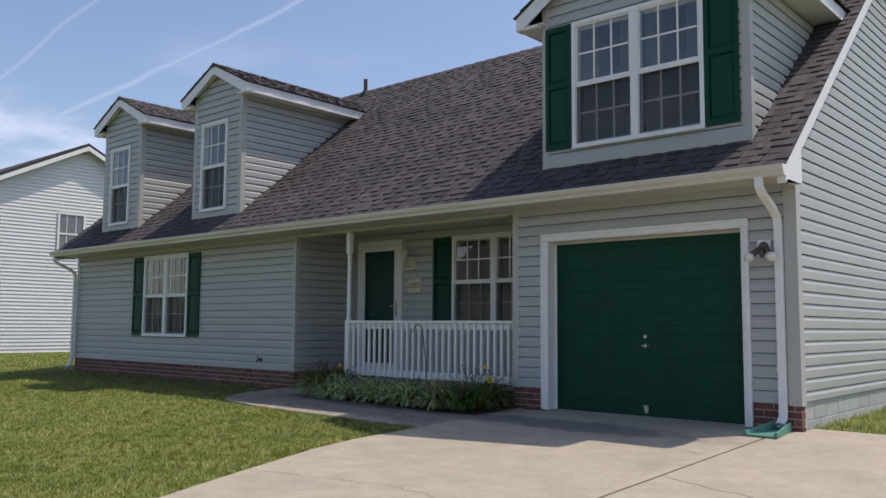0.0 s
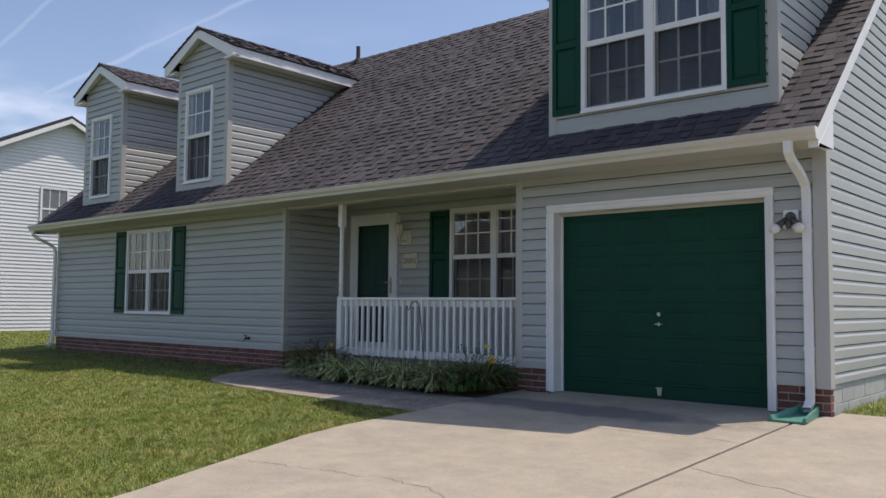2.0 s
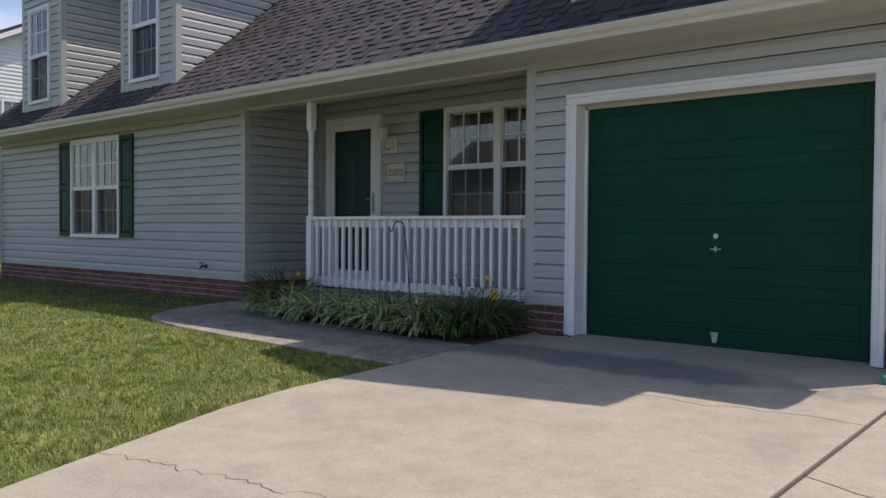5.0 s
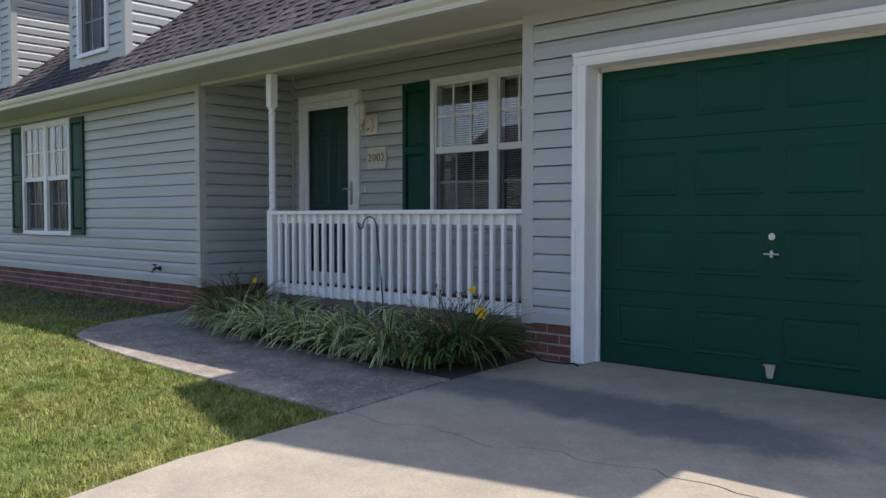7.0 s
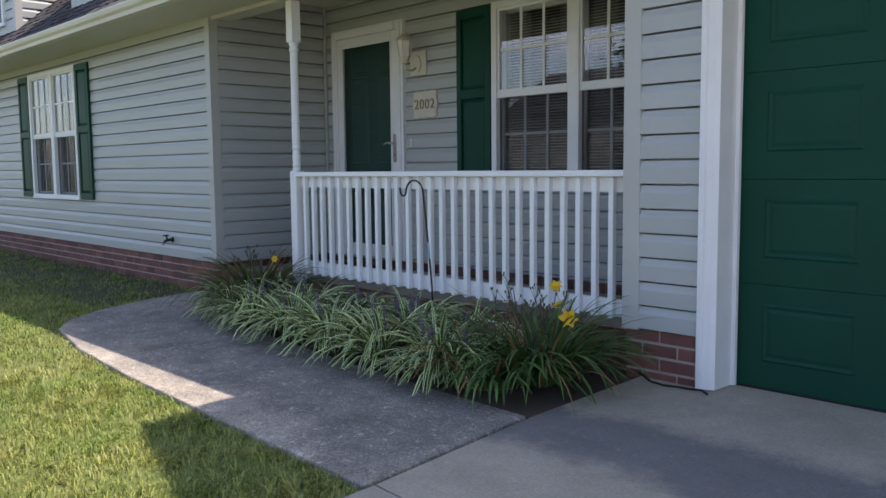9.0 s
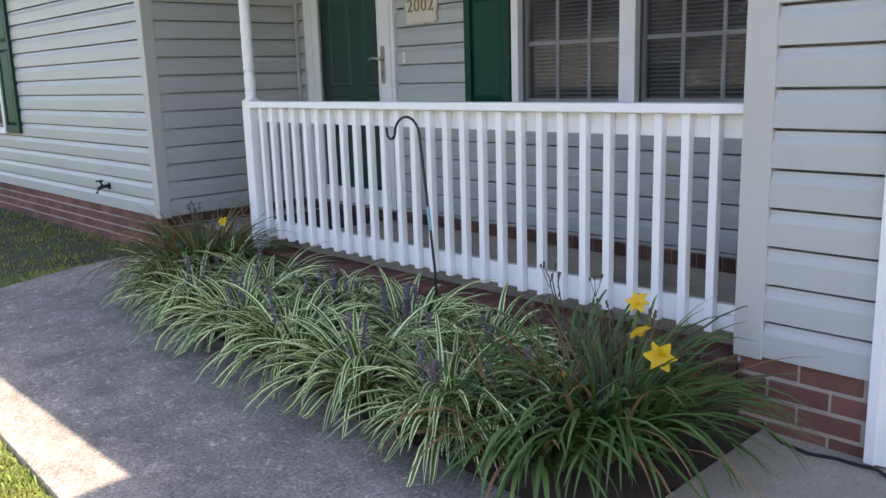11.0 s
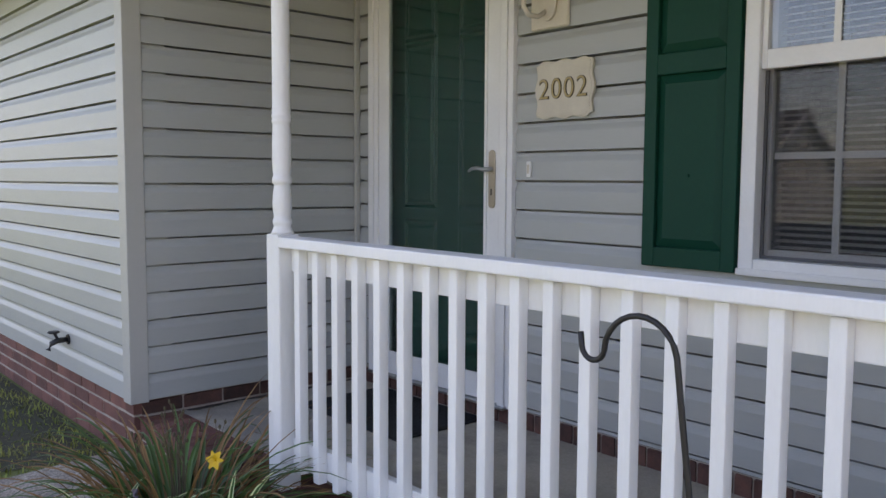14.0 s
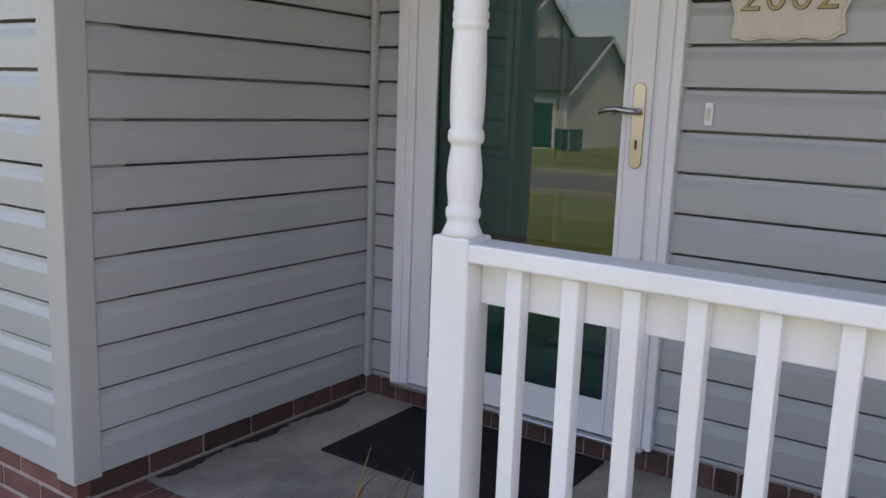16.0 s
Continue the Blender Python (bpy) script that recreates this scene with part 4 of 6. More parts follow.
        links.new(n.outputs["Fac"], r.inputs["Value"])
        hs = nodes.new("ShaderNodeHueSaturation")
        links.new(col, hs.inputs["Color"])
        links.new(r.outputs[0], hs.inputs["Value"])
        col = hs.outputs[0]
    links.new(col, p.inputs["Base Color"])
    return m


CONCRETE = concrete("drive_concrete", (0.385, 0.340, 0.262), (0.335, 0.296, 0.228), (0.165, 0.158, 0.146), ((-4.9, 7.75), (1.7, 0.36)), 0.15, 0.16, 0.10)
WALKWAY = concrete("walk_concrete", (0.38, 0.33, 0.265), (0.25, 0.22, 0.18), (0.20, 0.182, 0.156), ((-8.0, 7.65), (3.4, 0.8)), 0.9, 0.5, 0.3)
PORCHFLOOR = concrete("porch_concrete", (0.48, 0.43, 0.355), (0.41, 0.365, 0.30), (0.25, 0.23, 0.20), None, 0.05, 0.08, 0.08)

ys = [-400, -60, -20, -8, -4, 0, 4, 8, 9.5, 30, 400]
xs = [-400, -60, -20, -10, 0, 10, 60, 400]
sheet = Shape()
sheet.v = [(x, y, ground_z(y)) for y in ys for x in xs]
sheet.f = [(j * 8 + i, j * 8 + i + 1, (j + 1) * 8 + i + 1, (j + 1) * 8 + i) for j in range(len(ys) - 1) for i in range(7)]
part("ground", sheet, GRASSY, None, "mown grass lawn ground round the house", kind="structure", category="ground")


def slab_of(name, poly, label, off=0.03, material=None, category="pavement", bevel=0.012):
    """A concrete slab that follows the ground's fall; poly runs anticlockwise."""
    s, n = Shape(), len(poly)
    s.v = [(x, y, ground_z(y) + off) for x, y in poly] + [(x, y, ground_z(y) - 0.08) for x, y in poly]
    s.f = [tuple(range(n)), tuple(range(n, 2 * n))[::-1]] + [(i, n + i, n + (i + 1) % n, (i + 1) % n) for i in range(n)]
    return part(name, s, material or CONCRETE, None, label, bevel=bevel, kind="structure", category=category)


def crack(x0, x1, y0, y1, n, seed, amp=0.045):
    """A wandering line from (x0, y0) to (x1, y1)."""
    rnd, out, d = random.Random(seed), [], 0.0
    for i in range(n + 1):
        k = i / n
        d = 0.7 * d + rnd.uniform(-amp, amp)
        out.append((x0 + (x1 - x0) * k, y0 + (y1 - y0) * k + d * math.sin(math.pi * min(k * 3, (1 - k) * 3, 0.5))))
    return out


line = crack(-6.205, -2.885, 6.79, 6.98, 42, 4)
gap = 0.009
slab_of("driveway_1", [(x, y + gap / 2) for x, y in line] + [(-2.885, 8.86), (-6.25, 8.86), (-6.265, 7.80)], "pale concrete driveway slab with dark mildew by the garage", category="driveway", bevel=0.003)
EDGE = [(-6.205, 6.75), (-6.20, 5.7), (-6.10, 5.1), (-5.94, 4.6), (-5.72, 3.9), (-5.46, 3.15), (-5.2, 2.1), (-5.05, 0.6), (-5.0, -3.3)]
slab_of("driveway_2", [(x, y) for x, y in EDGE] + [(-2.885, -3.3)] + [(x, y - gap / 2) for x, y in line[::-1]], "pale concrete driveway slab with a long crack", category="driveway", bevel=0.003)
line2 = crack(-2.855, 1.2, 5.92, 4.6, 34, 9)
slab_of("driveway_3", [(x, y + gap / 2) for x, y in line2] + [(1.2, 8.95), (-2.68, 8.95), (-2.68, 8.66), (-2.855, 8.66)], "pale concrete side slab with rusty stains", category="driveway", bevel=0.003)
slab_of("driveway_4", [(-2.855, -3.3), (1.2, -3.3)] + [(x, y - gap / 2) for x, y in line2[::-1]], "pale concrete side slab with a long crack", category="driveway", bevel=0.003)
JOINT = mat("joint_filler", (0.09, 0.075, 0.06), (0.05, 0.042, 0.035), 1.0, fine=90)
part("joint_strip", Shape().prism([(-2.884, -3.3, ground_z(-3.3) + 0.016), (-2.856, -3.3, ground_z(-3.3) + 0.016), (-2.856, 8.66, ground_z(8.66) + 0.016), (-2.884, 8.66, ground_z(8.66) + 0.016)], (0, 0, 0), (0, 0, -0.05)), JOINT, None, "dark expansion joint between the driveway slabs", kind="structure", category="joint")
def crack_line(points, label):
    """A narrow dark crack lying in a slab."""
    s, w = Shape(), 0.0022
    s.v = [(x, y + sg * w * (0.6 + 0.8 * abs(math.sin(5 * x))), ground_z(y) + 0.0318) for x, y in points for sg in (-1, 1)]
    s.f = [(2 * i, 2 * i + 2, 2 * i + 3, 2 * i + 1) for i in range(len(points) - 1)]
    part("crack", s, JOINT, None, label, kind="structure", category="crack")


crack_line(crack(-5.78, -4.40, 4.12, 4.42, 30, 14, 0.05), "fine dark crack across the driveway slab")
crack_line(crack(-4.40, -2.90, 4.42, 4.10, 30, 15, 0.04), "fine dark crack running on to the slab's edge")
# soil under thin turf, coloured dark to deepen the house's shade here
SHADED_SOIL = mat("bare_soil", (0.060, 0.052, 0.030), (0.035, 0.042, 0.020), 0.98, scale=3, fine=60, mottle=0.8, bump=0.8, bump_scale=90)
rs_ = random.Random(77)
soil_edge = [(-18.9 + i * 0.31, 7.62 + 0.14 * math.sin(i * 0.9) + rs_.uniform(-0.09, 0.09)) for i in range(26)]
strip = [(x, min(y, 8.0)) for x, y in soil_edge if x < -11.2] + [(-11.15, 8.72), (-18.9, 8.72)]
soil = Shape()
soil.v = [(x, y, ground_z(y) + 0.004) for x, y in strip]
soil.f = [tuple(range(len(strip)))]
part("bare_soil", soil, SHADED_SOIL, None, "soil strip darkened for shade under thin turf along the brick base", kind="structure", category="soil")
WALK_FRONT = [(-11.14, 8.73), (-11.12, 8.1), (-10.98, 7.6), (-10.76, 7.27), (-10.46, 7.08), (-9.6, 6.92), (-8.6, 6.84), (-7.5, 6.80), (-6.235, 6.76)]
BED_FRONT = [(-6.29, 7.79), (-7.0, 7.82), (-7.97, 7.89), (-9.0, 8.0), (-9.96, 8.15), (-9.97, 8.765)]
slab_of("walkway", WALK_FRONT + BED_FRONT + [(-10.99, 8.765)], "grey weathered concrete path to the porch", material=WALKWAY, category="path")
slab_of("planting_bed", [(-9.955, 8.16), (-9.0, 8.005), (-7.97, 7.895), (-7.0, 7.825), (-6.28, 7.80), (-6.26, 8.68), (-6.40, 8.765), (-9.955, 8.765)], "dark mulch planting bed before the porch", 0.02, MULCH, "bed", 0.0)
slab_of("road", [(-120, -11.2), (120, -11.2), (120, -3.6), (-120, -3.6)], "grey asphalt street", 0.012, ASPHALT, "road", 0.0)
for y in (-3.6, -11.4):
    slab_of("kerb", [(-120, y), (120, y), (120, y + 0.2), (-120, y + 0.2)], "pale concrete kerb of the street", 0.13, CONCRETE, "kerb")

# ---- brick and block work ----
BRICK_ME = {}
# darker brick for the porch walls' foot: grime plus contact shade in its colour
SHADED_OLDBRICK = mat("shaded_grimy_brick", (0.15, 0.066, 0.05), (0.055, 0.034, 0.029), 0.9, scale=14, fine=120, bump=0.7, bump_scale=160, obj_random=0.4)


def brick(parent, at, size, material=None):
    """One brick with softened edges; size is x, y, z."""
    key = (tuple(round(c, 4) for c in size), material)
    if key not in BRICK_ME:
        sx, sy, sz = (c / 2 for c in size)
        c = min(0.004, sx * 0.3, sy * 0.3, sz * 0.3)
        v = []
        for z, r in ((-sz, 1), (-sz + c, 0), (sz - c, 0), (sz, 1)):
            e = c * r
            v += [(-sx + e, -sy + e, z), (sx - e, -sy + e, z), (sx - e, sy - e, z), (-sx + e, sy - e, z)]
        f = [(0, 3, 2, 1), (12, 13, 14, 15)] + [(4 * i + k, 4 * i + (k + 1) % 4, 4 * i + 4 + (k + 1) % 4, 4 * i + 4 + k) for i in range(3) for k in range(4)]
        me = bpy.data.meshes.new("block" if material is BLOCK else "brick")
        me.from_pydata(v, [], f)
        me.materials.append(material or BRICK)
        BRICK_ME[key] = me
    ob = new("block" if material is BLOCK else "brick", BRICK_ME[key])
    ob.location, ob.parent = at, parent
    return ob


rb = random.Random(5)


def brick_run(parent, axis, a, b, fixed, z_top, rows, length=0.203, height=0.0665, joint=0.010, depth=0.05, proud=0.010, sign=-1, material=None):
    """Rows of bricks on a face: axis 0 along x (fixed is y), axis 1 along y (fixed is x); sign: the way the face looks."""
    for r in range(rows):
        z = z_top - 0.004 - height / 2 - r * (height + joint)
        s = a - (length + joint) / 2 * (r % 2)
        while s < b - 0.01:
            p, q = max(s, a), min(s + length, b)
            s += length + joint
            if q - p < 0.025:
                continue
            out = fixed + sign * (proud - depth / 2 + rb.uniform(-0.0015, 0.0015))
            if axis == 0:
                brick(parent, ((p + q) / 2, out, z), (q - p, depth, height), material)
            else:
                brick(parent, (out, (p + q) / 2, z), (depth, q - p, height), material)


def mortar(parent, s):
    part("mortar", s, MORTAR, parent, "pale recessed mortar")


brick_run(wall_l, 0, XL, PORCH_L + 0.01, FL, 0.268, 5)
mortar(wall_l, box(XL, PORCH_L + 0.003, FL - 0.007, FL - 0.0005, -0.2, 0.268))
brick_run(wall_pl, 1, FL + 0.03, BACK - 0.005, PORCH_L, 0.262, 2, sign=1, material=SHADED_OLDBRICK)
mortar(wall_pl, box(PORCH_L + 0.0005, PORCH_L + 0.006, FL - 0.004, BACK, 0.05, 0.262))
for a, b in ((PORCH_R - 0.01, GARAGE[0] - 0.004), (GARAGE[1] + 0.004, XR + 0.01)):
    brick_run(wall_g, 0, a, b, FACE, 0.268, 4)
    mortar(wall_g, box(a, b - 0.005, FACE - 0.007, FACE - 0.0005, -0.15, 0.268))
# rowlock course under the porch wall and door
s = PORCH_L + 0.02
while s < PORCH_R - 0.05:
    brick(wall_b, (s + 0.033, BACK - 0.012 + 0.025, 0.214), (0.0665, 0.07, 0.088), SHADED_OLDBRICK)
    s += 0.0765
mortar(wall_b, box(PORCH_L + 0.01, PORCH_R, BACK - 0.014, BACK - 0.0005, 0.10, 0.262))
# gable end on painted block
brick_run(wall_r, 1, FACE + 0.01, 2 * RIDGE_Y - FACE, XR, 0.288, 3, 0.394, 0.19, 0.010, 0.06, 0.008, 1, BLOCK)
part("block_joint", box(XR + 0.0005, XR + 0.005, FACE, 2 * RIDGE_Y - FACE, -0.25, 0.288), BLOCK, wall_r)
brick_run(wall_g, 1, FACE - 0.008, FACE + 0.11, XR + 0.0085, 0.268, 4, length=0.10, sign=1)

# ---- porch ----
porch = part("porch_floor", box(PORCH_L + 0.0065, PORCH_R - 0.003, 8.975, BACK - 0.0145, -0.15, PORCH_Z), PORCHFLOOR, None, "smooth pale concrete porch floor", kind="structure", category="floor")
s = PORCH_L + 0.012
while s < PORCH_R - 0.07:
    brick(porch, (s + 0.033, 8.87, PORCH_Z - 0.05), (0.0665, 0.203, 0.10))
    s += 0.0765
mortar(porch, box(PORCH_L + 0.0065, PORCH_R - 0.003, 8.776, 8.974, -0.15, PORCH_Z - 0.006))
brick_run(porch, 0, PORCH_L + 0.0065, PORCH_R - 0.003, 8.776, 0.072, 3)

GRIME = mat("wet_grime", (0.03, 0.024, 0.02), (0.055, 0.045, 0.037), 0.8, scale=20, fine=120, mottle=0.8)
rg, grime, m = random.Random(31), Shape(), 60
for i in range(m + 1):
    y = 9.0 + (BACK - 0.03 - 9.0) * i / m
    w = 0.028 + 0.016 * math.sin(i * 0.31) + rg.uniform(-0.008, 0.008)
    grime.v += [(PORCH_L + 0.0165, y, PORCH_Z + 0.003), (PORCH_L + 0.0165 + w, y, PORCH_Z + 0.0015)]
grime.f = [(2 * i, 2 * i + 1, 2 * i + 3, 2 * i + 2) for i in range(m)]
part("grime_line", grime, GRIME, None, "dark grime along the porch wall's foot", kind="structure", category="dirt")
cable = thing("cable", (-6.1, 8.62, 0.0), "thin black cable lying along the garage corner", "cable")
part("wire", Shape().tube([(-6.24, 8.66, 0.03), (-6.15, 8.63, -0.001), (-6.05, 8.60, 0.002), (-5.97, 8.63, -0.001), (-5.90, 8.62, 0.004), (-5.84, 8.61, 0.012), (-5.80, 8.60, 0.0)], 0.006, 6), RUBBER, cable, smooth=True)

# front door behind its storm door
fd = thing("door_1", (-10.27, BACK, 0.24), "dark green front door behind a white full-glass storm door", "door", kind="structure")
dx0, dx1, dz0, dz1 = DOOR
cy = BACK - 0.0265
for a, b, c, d in ((dx0, dx0 + 0.085, dz0, dz1), (dx1 - 0.085, dx1, dz0, dz1), (dx0 + 0.0855, dx1 - 0.0855, dz1 - 0.085, dz1)):
    part("casing", Shape().box(a, b, cy - 0.025, cy + 0.11, c, d).box(a + 0.012, b - 0.03, cy - 0.036, cy - 0.0255, c, d - 0.012), WHITE, fd, bevel=0.004)
sx0, sx1, sz0, sz1 = dx0 + 0.088, dx1 - 0.088, dz0 + 0.012, dz1 - 0.088
st = Shape().box(sx0, sx0 + 0.085, cy - 0.018, cy + 0.012, sz0, sz1).box(sx1 - 0.085, sx1, cy - 0.018, cy + 0.012, sz0, sz1)
st.box(sx0 + 0.085, sx1 - 0.085, cy - 0.018, cy + 0.012, sz0, sz0 + 0.115).box(sx0 + 0.085, sx1 - 0.085, cy - 0.018, cy + 0.012, sz1 - 0.085, sz1)
storm = part("storm_door", st, WHITE, fd, "white aluminium storm door frame", bevel=0.004)
gx, gX, gz, gZ = sx0 + 0.08, sx1 - 0.08, sz0 + 0.11, sz1 - 0.08
p = part("pane", box(gx, gX, cy - 0.006, cy - 0.002, gz, gZ), DOORGLASS, storm, "clear storm door glass")
p.visible_shadow = False
bead = Shape()
for a, b, c, d in ((gx, gx + 0.016, gz, gZ), (gX - 0.016, gX, gz, gZ), (gx + 0.016, gX - 0.016, gz, gz + 0.016), (gx + 0.016, gX - 0.016, gZ - 0.016, gZ)):
    bead.box(a, b, cy - 0.024, cy - 0.0185, c, d)
part("glazing_bead", bead, WHITE, storm)
part("threshold", box(dx0 + 0.02, dx1 - 0.02, cy - 0.05, cy + 0.1, dz0 - 0.006, dz0 + 0.010), STEEL, fd, "metal threshold", bevel=0.004)
leaf = part("door_leaf", box(dx0 + 0.088, dx1 - 0.088, cy + 0.075, cy + 0.119, dz0 + 0.011, dz1 - 0.088), DOORGREEN, fd, "dark green panelled door leaf")
# two black strips draw the dark gap line at the leaf's edge
part("weather_strip", Shape().box(dx1 - 0.185, dx1 - 0.173, cy + 0.058, cy + 0.0735, dz0 + 0.02, dz1 - 0.09).box(dx1 - 0.160, dx1 - 0.154, cy + 0.058, cy + 0.0735, dz0 + 0.02, dz1 - 0.09), RUBBER, fd, "two black strips drawing the dark gap at the door's edge")
lw = dx1 - dx0 - 0.176
for c in range(2):
    for za, zb in ((0.36, 0.86), (1.02, 1.80), (1.90, 2.10)):
        p0, p1 = dx0 + 0.088 + lw * (0.5 * c) + 0.11 - 0.03 * c, dx0 + 0.088 + lw * (0.5 * c + 0.5) - 0.08 - 0.03 * c
        za2, zb2 = dz0 + za - 0.1, dz0 + zb
        v = []
        for off, yy in ((0.0, cy + 0.074), (0.015, cy + 0.066), (0.03, cy + 0.073), (0.05, cy + 0.067)):
            v += [(p0 + off, yy, za2 + off), (p1 - off, yy, za2 + off), (p1 - off, yy, zb2 - off), (p0 + off, yy, zb2 - off)]
        f = [(4 * i + k2, 4 * i + (k2 + 1) % 4, 4 * i + 4 + (k2 + 1) % 4, 4 * i + 4 + k2) for i in range(3) for k2 in range(4)] + [(12, 13, 14, 15)]
        part("door_panel", Shape().add(v, f), DOORGREEN, leaf)
hx, hz = sx1 - 0.042, 1.335
plate = [(hx + 0.021 * math.cos(a), hz + 0.115 * (1 if math.sin(a) > 0 else -1) * (1 if abs(math.sin(a)) > 1e-6 else 0) + 0.021 * math.sin(a)) for a in [math.pi * k / 10 for k in range(21)]]
part("escutcheon", Shape().prism([(x, cy - 0.019, z) for x, z in plate[:-1]], (0, 0, 0), (0, -0.008, 0)), BRASS, storm, "worn brass latch plate", bevel=0.002)
lever = [(hx, cy - 0.028, hz + 0.045), (hx, cy - 0.06, hz + 0.045), (hx - 0.02, cy - 0.068, hz + 0.045), (hx - 0.06, cy - 0.066, hz + 0.052), (hx - 0.095, cy - 0.064, hz + 0.048), (hx - 0.12, cy - 0.062, hz + 0.036)]
part("lever", Shape().tube(lever, [0.011, 0.010, 0.010, 0.009, 0.008, 0.006], 10), STEEL, storm, "curved steel lever handle", smooth=True)
part("keyhole", box(hx - 0.004, hx + 0.004, cy - 0.0285, cy - 0.0275, hz - 0.075, hz - 0.045), DARK, storm)
part("closer", Shape().tube([(sx0 + 0.10, cy + 0.045, 0.9), (sx1 - 0.15, cy + 0.045, 0.9)], 0.014, 8), IRON, storm)

# turned porch post
post = thing("porch_post", (-9.730, 8.830, PORCH_Z), "white turned wooden porch post", "post")
px, py = -9.730, 8.830
part("lower_block", Shape().box(px - 0.044, px + 0.044, py - 0.044, py + 0.044, PORCH_Z, 1.130), RAILPAINT, post, bevel=0.006)
turned = [(0.043, 1.130), (0.037, 1.143), (0.032, 1.155), (0.0315, 1.162), (0.0345, 1.167), (0.0355, 1.175), (0.0345, 1.183), (0.031, 1.187), (0.0315, 1.20), (0.0350, 1.23), (0.0355, 1.25), (0.033, 1.28), (0.0295, 1.302), (0.0295, 1.310), (0.035, 1.315), (0.0365, 1.325), (0.035, 1.336), (0.031, 1.341),
          (0.0335, 1.36), (0.0345, 1.40), (0.0345, 1.46), (0.032, 1.52), (0.0318, 1.528), (0.0350, 1.532), (0.0355, 1.540), (0.0330, 1.546), (0.0355, 1.552), (0.0350, 1.560), (0.0325, 1.566), (0.0345, 1.575), (0.0325, 1.585), (0.0325, 1.63), (0.0320, 2.10), (0.032, 2.12), (0.040, 2.13), (0.040, 2.142), (0.032, 2.15), (0.032, 2.16), (0.044, 2.195)]
part("turned_shaft", Shape().lathe(turned, px, py, 24), RAILPAINT, post, smooth=True)
part("upper_block", Shape().box(px - 0.044, px + 0.044, py - 0.044, py + 0.044, 2.195, CEIL - 0.031), RAILPAINT, post, bevel=0.006)

rail = thing("porch_railing", (-8.1, 8.80, PORCH_Z), "white painted wooden porch railing with square balusters", "railing")
rx0, rx1 = px + 0.045, PORCH_R - 0.032
part("top_rail", box(rx0, rx1, 8.782, 8.872, 1.084, 1.122), RAILPAINT, rail, bevel=0.005)
part("upper_board", box(rx0, rx1, 8.838, 8.868, 0.995, 1.083), RAILPAINT, rail, bevel=0.003)
part("lower_board", box(rx0, rx1, 8.838, 8.868, 0.275, 0.378), RAILPAINT, rail, bevel=0.003)
nb = 27
proto = None
for k in range(nb):
    x = -9.591 + k * 0.1177
    if proto is None:
        x_first = x
        proto = part("baluster", box(x - 0.017, x + 0.017, 8.801, 8.8375, 0.272, 1.0835), RAILPAINT, rail, bevel=0.003)
    else:
        b = proto.copy()
        scene.collection.objects.link(b)
        b.parent = rail
        b.location = (x - x_first + rb.uniform(-0.002, 0.002), 0, rb.uniform(-0.003, 0.0))

part("end_post", box(rx1 - 0.040, rx1 - 0.001, 8.790, 8.8365, PORCH_Z, 1.0835), RAILPAINT, rail, bevel=0.004)
part("end_block", box(rx1 - 0.040, rx1 - 0.001, 8.795, 8.865, 1.1225, 1.245), RAILPAINT, rail, bevel=0.004)

dm = thing("doormat", (-10.25, 9.72, PORCH_Z), "black ribbed rubber doormat on the porch floor", "doormat")
MX0, MX1, MY0, MY1 = -10.70, -9.88, 9.48, 10.02
part("mat_base", box(MX0, MX1, MY0, MY1, PORCH_Z + 0.001, PORCH_Z + 0.009), RUBBER, dm, bevel=0.002)
ribs = Shape()
for k in range(30):
    y = MY0 + 0.02 + k * (MY1 - MY0 - 0.04) / 29
    ribs.box(MX0 + 0.02, MX1 - 0.02, y - 0.005, y + 0.005, PORCH_Z + 0.0092, PORCH_Z + 0.012)
part("ribs", ribs, RUBBER, dm)

# house number plaque
SIGNPAINT = mat("plaque_cream", (0.66, 0.61, 0.50), (0.56, 0.51, 0.42), 0.55, scale=14, fine=120, bump=0.15)
UMBER = mat("umber_outline", (0.10, 0.075, 0.045), (0.07, 0.05, 0.03), 0.6, fine=200)
GOLD = mat("gilt_lettering", (0.42, 0.32, 0.14), (0.30, 0.22, 0.09), 0.4, metal=0.3, fine=200)
sign = thing("house_number_sign", (-9.43, BACK - 0.03, 1.60), "cream scalloped plaque with gilt numerals 2002", "house number")
scx, scz, sw, shh = -9.43, 1.722, 0.158, 0.122


def plaque_outline(scale=1.0):
    out, n = [], 96
    for k in range(n):
        a = 2 * math.pi * k / n
        c, s_ = math.cos(a), math.sin(a)
        e = 9.0
        r = (abs(c) ** e + abs(s_) ** e) ** (-1 / e)
        x, z = c * r, s_ * r
        wave = 1 + 0.035 * math.cos(3 * math.pi * x * 1.0) * (abs(s_) > abs(c)) + 0.045 * math.cos(2 * math.pi * z * 1.0) * (abs(c) >= abs(s_))
        out.append((scx + x * sw * wave * scale, scz + z * shh * wave * scale))
    return out


part("plaque", Shape().prism([(x, BACK - 0.027, z) for x, z in plaque_outline()], (0, 0, 0), (0, -0.016, 0)), SIGNPAINT, sign, bevel=0.003)
part("plaque_border", Shape().prism([(x, BACK - 0.0435, z) for x, z in plaque_outline(0.94)], (0, 0, 0), (0, -0.003, 0)), SIGNPAINT, sign, bevel=0.0015)


